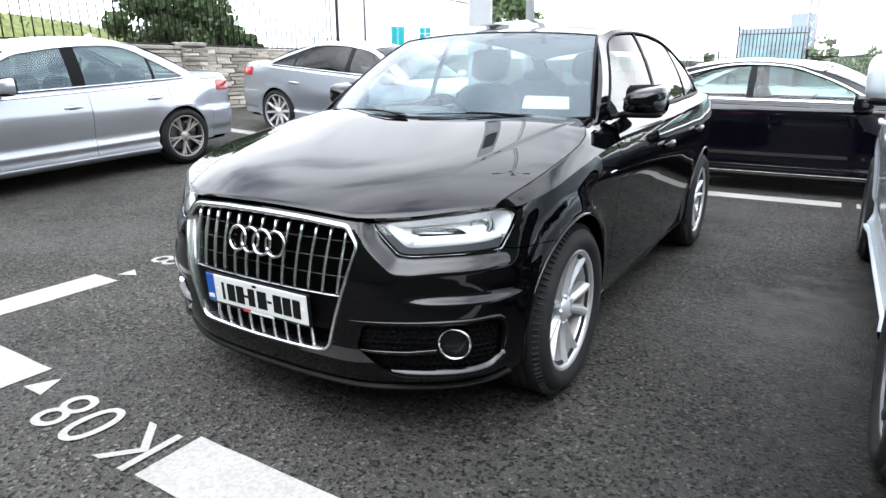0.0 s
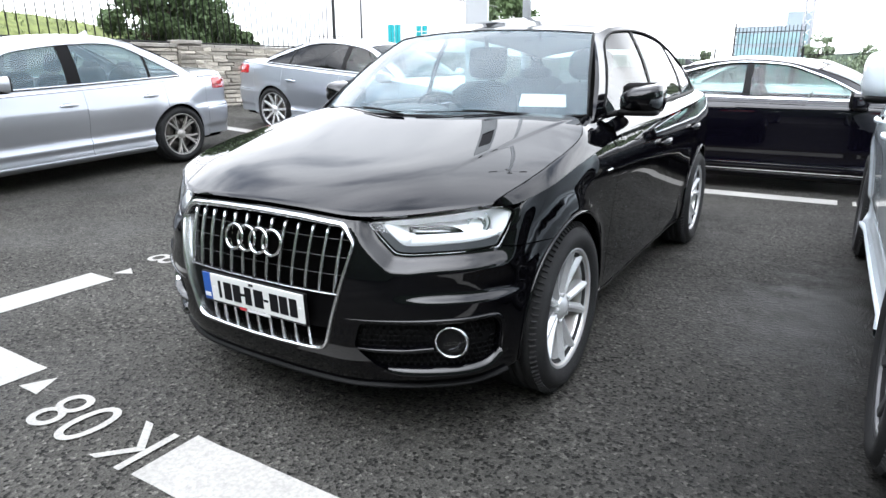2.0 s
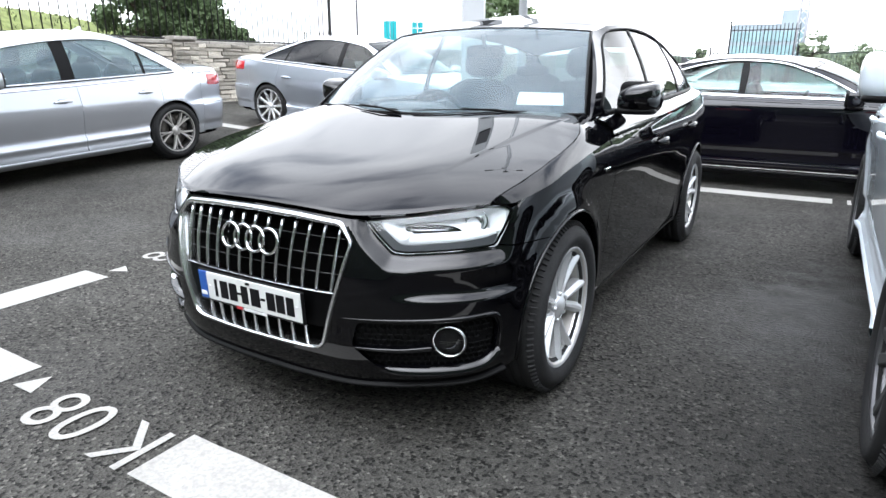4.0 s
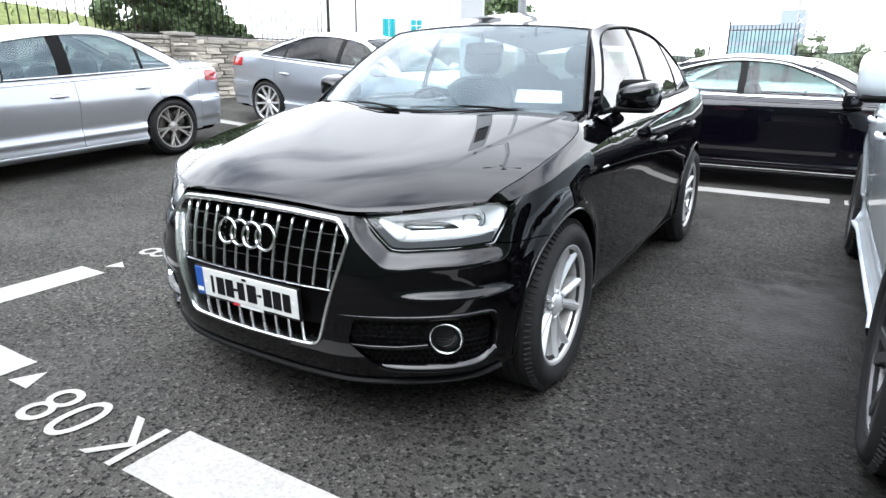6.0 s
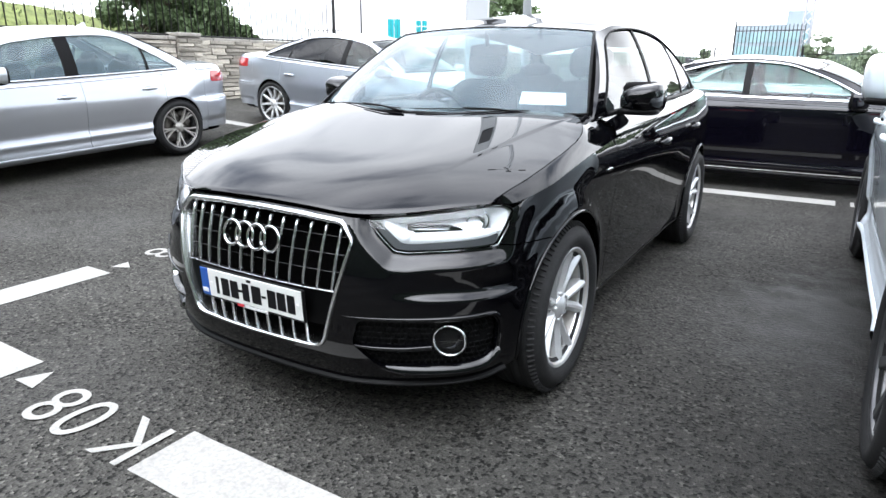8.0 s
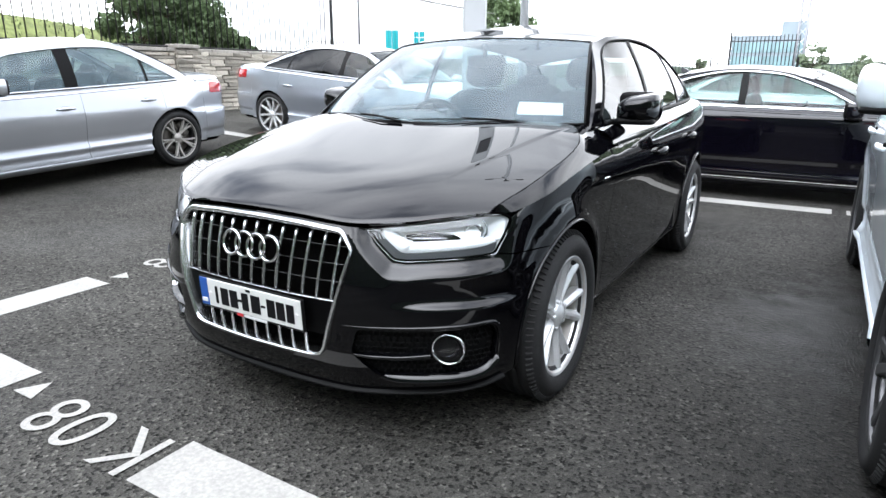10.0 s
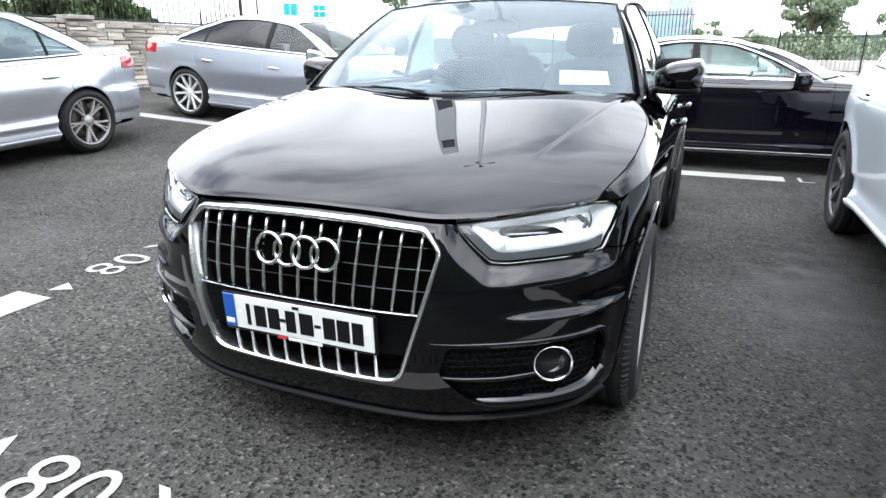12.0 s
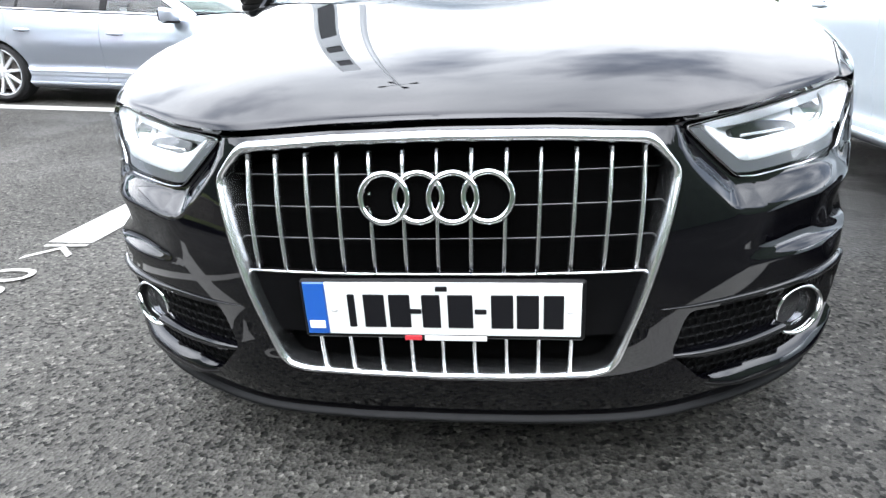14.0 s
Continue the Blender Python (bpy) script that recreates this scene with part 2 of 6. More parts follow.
def distance_to(poly, x, y):
    best = 9.0
    for i in range(len(poly)):
        (ax, ay), (bx, by) = poly[i - 1], poly[i]
        dx, dy = bx - ax, by - ay
        t = max(0.0, min(1.0, ((x - ax) * dx + (y - ay) * dy) / max(1e-12, dx * dx + dy * dy)))
        best = min(best, math.hypot(x - ax - t * dx, y - ay - t * dy))
    return best


def resample(poly, h):
    out = []
    for i in range(len(poly)):
        a, b = poly[i], poly[(i + 1) % len(poly)]
        k = max(1, int(math.ceil(math.hypot(b[0] - a[0], b[1] - a[1]) / h)))
        out += [(a[0] + (b[0] - a[0]) * j / k, a[1] + (b[1] - a[1]) * j / k) for j in range(k)]
    clean = []
    for p in out:
        if not clean or math.hypot(p[0] - clean[-1][0], p[1] - clean[-1][1]) > 1e-4:
            clean.append(p)
    return clean


def rounded(poly, r, n=4):
    """The polygon with its corners rounded."""
    out = []
    for i in range(len(poly)):
        p, a, b = Vector(poly[i]), Vector(poly[i - 1]), Vector(poly[(i + 1) % len(poly)])
        k = min(r, 0.45 * (a - p).length, 0.45 * (b - p).length)
        s, e = p + (a - p).normalized() * k, p + (b - p).normalized() * k
        for j in range(n + 1):
            t = j / n
            q = s * (1 - t) ** 2 + p * 2 * t * (1 - t) + e * t * t
            out.append((q.x, q.y))
    return out


def panel(g, outline, fn, h=0.04, holes=(), rim=0.012, flip=False, fine=()):
    """A curved sheet: a polygon of the surface fn(u, v), with holes, and its edges turned inwards."""
    from mathutils.geometry import delaunay_2d_cdt
    loops = [resample(list(outline), h)] + [resample(list(q), h) for q in holes]
    pts, edges = [], []
    for q in loops:
        base = len(pts)
        pts += q
        edges += [(base + i, base + (i + 1) % len(q)) for i in range(len(q))]
    us, vs = [p[0] for p in loops[0]], [p[1] for p in loops[0]]
    near = set()
    for u, v in fine:
        if inside(loops[0], u, v) and not any(inside(q, u, v) for q in loops[1:]) and min(distance_to(q, u, v) for q in loops) > 0.003:
            pts.append((u, v))
            near |= {(int(u / h) + i, int(v / h) + j) for i in (-1, 0, 1) for j in (-1, 0, 1)}
    nu, nv = int((max(us) - min(us)) / h) + 1, int((max(vs) - min(vs)) / h) + 1
    for i in range(nu + 1):
        for j in range(nv + 1):
            u, v = min(us) + (max(us) - min(us)) * i / nu, min(vs) + (max(vs) - min(vs)) * j / nv
            if (int(u / h), int(v / h)) not in near and inside(loops[0], u, v) and not any(inside(q, u, v) for q in loops[1:]) and min(distance_to(q, u, v) for q in loops) > 0.4 * h:
                pts.append((u, v))
    vv, _, ff, *_ = delaunay_2d_cdt([Vector(p) for p in pts], edges, [], 1, 1e-6)
    uv = [(p.x, p.y) for p in vv]
    faces = []
    for q in ff:
        cx, cy = sum(uv[i][0] for i in q) / len(q), sum(uv[i][1] for i in q) / len(q)
        if inside(loops[0], cx, cy) and not any(inside(k, cx, cy) for k in loops[1:]):
            faces.append(tuple(reversed(q)) if flip else tuple(q))
    sheet(g, uv, faces, fn, flip)
    if rim:
        for k, q in enumerate(loops):
            P = [Vector(fn(*p)) for p in q]
            N = [normal_of(fn, *p, flip) for p in q]
            area = sum(q[i - 1][0] * q[i][1] - q[i][0] * q[i - 1][1] for i in range(len(q)))
            turned = (area > 0) != (k > 0)
            m = len(q)
            fs = [(i, (i + 1) % m, m + (i + 1) % m, m + i) for i in range(m)]
            if turned != flip:
                fs = [tuple(reversed(x)) for x in fs]
            g.add(P + [a - b * rim for a, b in zip(P, N)], fs, flat=True)
    return g


def normal_of(fn, u, v, flip=False, e=0.007):
    du = Vector(fn(u + e, v)) - Vector(fn(u - e, v))
    dv = Vector(fn(u, v + e)) - Vector(fn(u, v - e))
    n = du.cross(dv)
    n = n.normalized() if n.length > 1e-12 else Vector((0, 0, 1))
    return -n if flip else n


def sheet(g, uv, faces, fn, flip=False):
    return g.add([fn(*p) for p in uv], faces, [normal_of(fn, *p, flip) for p in uv])


def strip(g, a, b, flip=False):
    """A band between two rows of points."""
    m = len(a)
    fs = [(i, i + 1, m + i + 1, m + i) for i in range(m - 1)]
    return g.add(list(a) + list(b), [tuple(reversed(q)) for q in fs] if flip else fs)


def loft(g, rows, flip=False):
    """A sheet over rows of points."""
    for a, b in zip(rows, rows[1:]):
        strip(g, a, b, flip)
    return g


def tube(g, pts, r, n=8, closed=False, flatten=1.0, up=(0, 0, 1)):
    """A round bar along points; r is a number or one radius a point."""
    P = [Vector(p) for p in pts]
    m = len(P)
    rs = r if isinstance(r, (list, tuple)) else [r] * m
    verts, faces = [], []
    for i in range(m):
        t = (P[(i + 1) % m] - P[i - 1]) if closed else (P[min(i + 1, m - 1)] - P[max(i - 1, 0)])
        t.normalize()
        side = t.cross(Vector(up))
        side = side.normalized() if side.length > 1e-4 else t.orthogonal().normalized()
        top = side.cross(t)
        for k in range(n):
            a = 2 * math.pi * k / n
            verts.append(P[i] + side * math.cos(a) * rs[i] + top * math.sin(a) * rs[i] * flatten)
    for i in range(m if closed else m - 1):
        for k in range(n):
            faces.append((i * n + k, i * n + (k + 1) % n, ((i + 1) % m) * n + (k + 1) % n, ((i + 1) % m) * n + k))
    if not closed:
        faces += [tuple(reversed(range(n))), tuple((m - 1) * n + k for k in range(n))]
    return g.add(verts, faces)


def lathe(g, profile, n=48, m=Matrix(), closed=False):
    """Turns (radius, height) pairs about the x axis."""
    verts, faces = [], []
    k = len(profile)
    for i in range(n):
        a = 2 * math.pi * i / n
        verts += [m @ Vector((x, r * math.cos(a), r * math.sin(a))) for r, x in profile]
    for i in range(n):
        for j in range(k if closed else k - 1):
            a, b = i * k + j, i * k + (j + 1) % k
            c, d = ((i + 1) % n) * k + (j + 1) % k, ((i + 1) % n) * k + j
            faces.append((a, d, c, b))
    return g.add(verts, faces)


def block(g, size, m=Matrix(), c=0.01):
    """A box with chamfered edges, about its centre."""
    x, y, z = size[0] / 2, size[1] / 2, size[2] / 2
    c = min(c, 0.49 * min(size))
    verts, ids = [], {}
    for sx in (-1, 1):
        for sy in (-1, 1):
            for sz in (-1, 1):
                for k, p in enumerate(((sx * x, sy * (y - c), sz * (z - c)), (sx * (x - c), sy * y, sz * (z - c)), (sx * (x - c), sy * (y - c), sz * z))):
                    ids[sx, sy, sz, k] = len(verts)
                    verts.append(m @ Vector(p))
    f = []
    for s in (-1, 1):
        for k, cyc in ((0, [(s, -1, -1), (s, 1, -1), (s, 1, 1), (s, -1, 1)]), (1, [(-1, s, -1), (-1, s, 1), (1, s, 1), (1, s, -1)]), (2, [(-1, -1, s), (1, -1, s), (1, 1, s), (-1, 1, s)])):
            q = [ids[(*p, k)] for p in cyc]
            f.append(q if s > 0 else q[::-1])
    for a in (-1, 1):
        for b in (-1, 1):
            for q in ([ids[a, b, -1, 0], ids[a, b, -1, 1], ids[a, b, 1, 1], ids[a, b, 1, 0]],):
                f.append(q if a * b > 0 else q[::-1])
            for q in ([ids[a, -1, b, 0], ids[a, 1, b, 0], ids[a, 1, b, 2], ids[a, -1, b, 2]],):
                f.append(q if a * b > 0 else q[::-1])
            for q in ([ids[-1, a, b, 1], ids[-1, a, b, 2], ids[1, a, b, 2], ids[1, a, b, 1]],):
                f.append(q if a * b > 0 else q[::-1])
    for a in (-1, 1):
        for b in (-1, 1):
            for d in (-1, 1):
                q = [ids[a, b, d, 0], ids[a, b, d, 1], ids[a, b, d, 2]]
                f.append(q if a * b * d > 0 else q[::-1])
    return g.add(verts, f, flat=True)


def pillow(g, size, m=Matrix(), power=0.45, nu=20, nv=12):
    """A soft cushion-like block: a superellipsoid."""
    def cs(a, p):
        c = math.cos(a)
        return math.copysign(abs(c) ** p, c)

    def sn(a, p):
        s = math.sin(a)
        return math.copysign(abs(s) ** p, s)
    verts, faces = [], []
    for j in range(nv + 1):
        b = -math.pi / 2 + math.pi * j / nv
        for i in range(nu):
            a = 2 * math.pi * i / nu
            verts.append(m @ Vector((size[0] / 2 * cs(b, power) * cs(a, power), size[1] / 2 * cs(b, power) * sn(a, power), size[2] / 2 * sn(b, power))))
    for j in range(nv):
        for i in range(nu):
            faces.append((j * nu + i, j * nu + (i + 1) % nu, (j + 1) * nu + (i + 1) % nu, (j + 1) * nu + i))
    return g.add(verts, faces)


def arc(cy, cz, r, a0, a1, n=24):
    return [(cy + r * math.cos(radians(a0 + (a1 - a0) * i / n)), cz + r * math.sin(radians(a0 + (a1 - a0) * i / n))) for i in range(n + 1)]


# ---------- cars: nose towards -y, wheels on z = 0 ----------
def soft_min(a, b, k=.09):
    h = max(k - abs(a - b), 0.0) / k
    return min(a, b) - h * h * k / 4


class Shape:
    """The skin of a car: a belt of bumpers and sides, a deck above it, and a cabin."""

    def __init__(self, plan, front, side, shoulder, crown, fw, rw, arch, blend=(0.7, 1.25), flare=0.012, ledge=None,
                 xe=((1.5, .55), (2.4, .6), (3.8, .5)), ze=((1.7, 1.4), (2.4, 1.5), (3.8, 1.4)), inset=0.065, power=2.3, rear=None):
        c = spline(plan, 24)
        c[0, 0] = 0
        self.C = c
        self.L = np.concatenate([[0], np.cumsum(np.hypot(*np.diff(c, axis=0).T))])
        t = np.gradient(c, self.L, axis=0)
        t[0], t[-1] = (1, 0), (-1, 0)
        self.T = t / np.linalg.norm(t, axis=1)[:, None]
        self.front, self.side, self.rear = Table(front), Table(side), Table(rear) if rear else None
        self.fw, self.rw, self.arch, self.wz = fw, rw, arch, 0.0
        self.blend, self.flare, self.ledge, self.inset, self.power = blend, flare, ledge, inset, power
        self.total = float(self.L[-1])
        self.y_s = (c[:, 1], self.L)
        self.zs, self.crown = Table(shoulder), Table(crown)
        self.xe, self.ze = Table(xe), Table(ze)
        self.edge = None
        ss = np.linspace(0, self.total, 400)
        e = np.array([self.belt(s, self.zs(s)) for s in ss])
        ey, ex, ez = np.maximum.accumulate(e[:, 1]), e[:, 0], e[:, 2]
        # evened out along the car, so that the deck carries long clean reflections
        self.ey = np.linspace(ey[0], ey[-1], 500)
        fine = [np.interp(self.ey, ey, k) for k in (ex, ez)] + [np.array([self.crown(y) for y in self.ey])]
        soft = []
        for k in fine:
            row = []
            for i, y in enumerate(self.ey):
                w = max(.004, min(.10, .22 * (y - ey[0] - .03), .22 * (ey[-1] - y)))
                g = np.exp(-((self.ey - y) / w) ** 2 / 2)
                row.append(float((g * k).sum() / g.sum()))
            soft.append(np.array(row))
        self.ex, self.ez, self.ec = soft

    def s_of(self, y):
        return float(np.interp(y, *self.y_s))

    def belt(self, s, z, out=0.0):
        a, sg = abs(s), (-1 if s < 0 else 1)
        x, y = np.interp(a, self.L, self.C[:, 0]), np.interp(a, self.L, self.C[:, 1])
        tx, ty = np.interp(a, self.L, self.T[:, 0]), np.interp(a, self.L, self.T[:, 1])
        k = math.hypot(tx, ty)
        nx, ny = ty / k, -tx / k
        w = smooth_step(*self.blend, a) * (1 - smooth_step(self.total - 1.1, self.total - 0.6, a))
        d = self.front(z) * (1 - w) + self.side(z) * w
        if self.rear and y > self.rw:
            w = smooth_step(self.rw + .12, self.rw + .50, y)
            d = self.side(z) * (1 - w) + self.rear(z) * w
        for yc in (self.fw, self.rw):
            r = math.hypot(y - yc, z - self.wz)
            if 0.2 < a and r < self.arch + 0.16 and self.total - a > 0.6:
                d -= self.flare * math.exp(-((max(r, self.arch) - self.arch) / 0.05) ** 2)
        if self.ledge is not None and a < 1.3 and z > 0.55:
            q = distance_to(self.ledge, a, z)
            d += (0.030 * min(1, max(0, (0.055 - q) / 0.042)) if not inside(self.ledge, a, z) else 0.030) * (1 - smooth_step(.95, 1.04, a)) * smooth_step(.425, .49, a)
            d += 0.022 * smooth_step(.54, .74, a) * (1 - smooth_step(.92, 1.08, a)) * smooth_step(.530, .560, z) * (1 - smooth_step(.575, .67, z))
        d -= out
        return Vector((sg * (x - nx * d), y - ny * d, z))

    def width(self, y):
        return float(np.interp(y, self.ey, self.ex))

    def deck(self, x, y):
        w, z0 = self.width(y), float(np.interp(y, self.ey, self.ez))
        r = min(0.9995, abs(x) / max(w, 1e-4))
        return Vector((x, y, z0 + max(0.0, float(np.interp(y, self.ey, self.ec)) - z0) * (1 - r ** self.power) ** (1 / self.power)))

    def base(self, y):
        x = self.width(y) - self.inset
        return x, self.deck(x, y).z

    def cabin(self, y, z, sg=1, out=0.0):
        xb, zb = self.base(y)
        ze = max(self.ze(y), zb + 0.02)
        t = (z - zb) / (ze - zb)
        return Vector((sg * (xb * (1 - t) + self.xe(y) * t + 0.10 * t * (1 - t) + out), y, z))


def arch_path(S, ya, yb, sill):
    """The lower edge of the side from ya to yb, over the wheel arches."""
    pts, reach = [], math.sqrt(max(0, S.arch ** 2 - (sill - S.wz) ** 2))
    marks = []
    for yc in (S.fw, S.rw):
        marks.append((yc - reach, yc + reach, yc))

    def low(y):
        for a, b, c in marks:
            if a < y < b:
                return S.wz + math.sqrt(max(0, S.arch ** 2 - (y - c) ** 2))
        return sill
    pts.append((ya, low(ya)))
    for a, b, c in marks:
        if b > ya and a < yb:
            a0 = math.degrees(math.atan2(sill - S.wz, -reach)) % 360
            for p in arc(c, S.wz, S.arch, a0, math.degrees(math.atan2(sill - S.wz, reach)), 40):
                if ya + 1e-3 < p[0] < yb - 1e-3:
                    pts.append(p)
    pts.append((yb, low(yb)))
    return pts


def side_panel(g, S, sg, ya, yb, sill, h=0.045, top=None, extra=()):
    """A door or wing between two seams, with the strip of shoulder above it."""
    low = arch_path(S, ya, yb, sill)
    n = 14
    high = [(yb + (ya - yb) * i / n, 0) for i in range(n + 1)]
    poly = [(sg * S.s_of(y), z) for y, z in low] + [(sg * S.s_of(y), S.zs(S.s_of(y)) - 0.001) for y, _ in high]
    if sg < 0:
        poly.reverse()
    panel(g, poly, lambda s, z: S.belt(s, z), h)
    if top:
        a, b = max(ya, top[0]), min(yb, top[1])
        if b - a > 0.05:
            ys = [a + (b - a) * i / 24 for i in range(25)]
            rows = []
            for k in range(9):
                rows.append([S.deck(sg * (S.width(y) * 0.9995 + (S.base(y)[0] - 0.02 - S.width(y)) * (k / 8) ** 2), y) for y in ys])
            loft(g, rows, flip=sg < 0)
    return g


def wheel_arch(parent, S, sg, yc, mat=None, label="", depth=0.30):
    """The dark liner inside an arch, and its lip."""
    g = Geo()
    pts = arc(yc, S.wz, S.arch + 0.002, -12, 192, 32)
    outer = [S.belt(sg * S.s_of(y), max(z, 0.18)) for y, z in pts]
    a = [Vector((p.x - sg * 0.004, p.y, p.z)) for p in outer]
    b = [Vector((p.x - sg * depth, p.y, p.z)) for p in outer]
    strip(g, a, b, flip=sg > 0)
    hub = [Vector((p.x, yc + (p.y - yc) * 0.05, S.wz)) for p in b]
    strip(g, b, hub, flip=sg > 0)
    part("wheel_arch_liner", g, UNDER, parent)
    if mat:
        g = Geo()
        pts = arc(yc, S.wz, S.arch + 0.004, -12, 192, 40)
        tube(g, [S.belt(sg * S.s_of(y), max(z, 0.2), 0.001) for y, z in pts], 0.006, 8)
        part("wheel_arch_trim", g, mat, parent, label)


def wheel_meshes(R, width, rim_r, spokes, style, alloy):
    """Meshes of a wheel whose outer face looks to +x; the hub's face lies at x = 0."""
    made = {}
    w0, w1 = -width + 0.015, 0.012
    prof = [(rim_r - .004, w1 - .012), (rim_r + .012, w1 + .002), (rim_r + (R - rim_r) * .35, w1 + .012), (rim_r + (R - rim_r) * .62, w1 + .010),
            (R - .030, w1 - .002), (R - .012, w1 - .018), (R - .003, w1 - .035)]
    back = [(r, w0 + (w1 - x)) for r, x in reversed(prof)]
    tread = []
    xs = np.linspace(w1 - .04, w0 + .04, 5)
    for i, x in enumerate(xs[:-1]):
        e = xs[i + 1]
        tread += [(R, x), (R, e + .010), (R - .008, e + .008), (R - .008, e + .002)]
    g = Geo()
    lathe(g, [(rim_r - .03, w1 - .03)] + prof + tread + back + [(rim_r - .03, w0 + .03)], 72)
    for k in range(90):
        a = 2 * math.pi * k / 90
        block(g, (.026, .006, .02), Matrix.Rotation(a, 4, "X") @ Matrix.Translation((w1 - .022, 0, R - .012)) @ Matrix.Rotation(radians(45), 4, "Y"), .001)
    made["tyre"] = g.mesh("tyre", RUBBER)
    g = Geo()
    lathe(g, [(rim_r - .022, w0 + .02), (rim_r - .022, -.04), (rim_r - .012, -.012), (rim_r - .014, .000), (rim_r - .002, .008), (rim_r + .006, .005), (rim_r + .006, -.006)], 72)
    made["barrel"] = g.mesh("rim_barrel", ALLOY_GREY if style == "broad" else ALLOY_DARK)
    g = Geo()
    hub_r = rim_r * 0.23
    lathe(g, [(rim_r - .020, -.030), (rim_r - .014, -.002), (rim_r - .002, .0095), (rim_r + .007, .0065), (rim_r + .007, -.006)], 72)
    lathe(g, [(0.0, -.012), (.034, -.012), (.036, -.016), (hub_r * .92, -.018), (hub_r, -.028), (hub_r, -.07)], 40)

    def bar(a0, a1, wi, wo, zi, zo, thick=.03, ridge=.40, fall=.004):
        """A spoke from the hub to the rim, hollowed along its face."""
        sec, rows = 7, []
        for t in np.linspace(0, 1, sec):
            r = hub_r * .75 + (rim_r - .016 - hub_r * .75) * t
            a = a0 + (a1 - a0) * t
            x = zi + (zo - zi) * t ** 1.4
            w = wi + (wo - wi) * t
            c = Vector((x, -math.sin(a) * r, math.cos(a) * r))
            tang = Vector((0, -math.cos(a), -math.sin(a)))
            rows.append([c + tang * (w * u) + Vector((d, 0, 0)) for u, d in ((-.5, -thick), (-.5, -fall), (-ridge, 0), (ridge, 0), (.5, -fall), (.5, -thick))])
        k = len(rows[0])
        verts = [p for r in rows for p in r]
        faces = [(i * k + j, i * k + (j + 1) % k, (i + 1) * k + (j + 1) % k, (i + 1) * k + j) for i in range(sec - 1) for j in range(k)]
        g.add(verts, faces, flat=True)

    for k in range(spokes):
        a = 2 * math.pi * k / spokes
        if style == "double":
            bar(a - .13, a - .21, .030, .044, -.022, -.002, .035)
            bar(a + .13, a + .21, .030, .044, -.022, -.002, .035)
        elif style == "broad":
            bar(a - .17, a - .255, .034, .046, -.026, .000, .05, .14, .016)
            bar(a + .17, a + .255, .034, .046, -.026, .000, .05, .14, .016)
        elif style == "vee":
            bar(a - .05, a - .26, .024, .020, -.022, .001, .03)
            bar(a + .05, a + .26, .024, .020, -.022, .001, .03)
            bar(a - .10, a - .07, .016, .014, -.026, -.004, .03)
        else:
            bar(a, a, .036, .034, -.022, .001, .03)
    for k in range(5):
        a = 2 * math.pi * (k + .5) / 5
        m = Matrix.Translation((-.024, -math.sin(a) * .056, math.cos(a) * .056))
        lathe(g, [(0, .008), (.009, .008), (.011, .0), (.011, -.01)], 6, m)
    made["spokes"] = g.mesh("rim", alloy)
    g = Geo()
    lathe(g, [(.06, -.075), (rim_r - .055, -.075), (rim_r - .055, -.10), (.06, -.10)], 48, closed=True)
    block(g, (.08, .09, .20), Matrix.Translation((-.085, rim_r - .10, .03)), .015)
    made["brake"] = g.mesh("brake_disc", BRAKE)
    g = Geo()
    lathe(g, [(0.0, -.006), (.024, -.007), (.030, -.012)], 24)
    made["cap"] = g.mesh("hub_cap", alloy)
    return made


def put_wheel(car, meshes, x, y, z, sg, spin=0.0, steer=0.0):
    m = Matrix.Translation((sg * x, y, z)) @ Matrix.Rotation(radians(steer) + (0 if sg > 0 else math.pi), 4, "Z") @ Matrix.Rotation(radians(spin), 4, "X")
    w = part("wheel", meshes["barrel"], None, car, at=m)
    part("tyre", meshes["tyre"], None, w, "black rubber tyre")
    part("rim", meshes["spokes"], None, w)
    part("brake_disc", meshes["brake"], None, w, "dull iron brake disc")
    part("hub_cap", meshes["cap"], None, w)
    return w


def mirror_glass_mesh(g, m, w, hh):
    pillow(g, (w, .006, hh), m, .5, 16, 6)


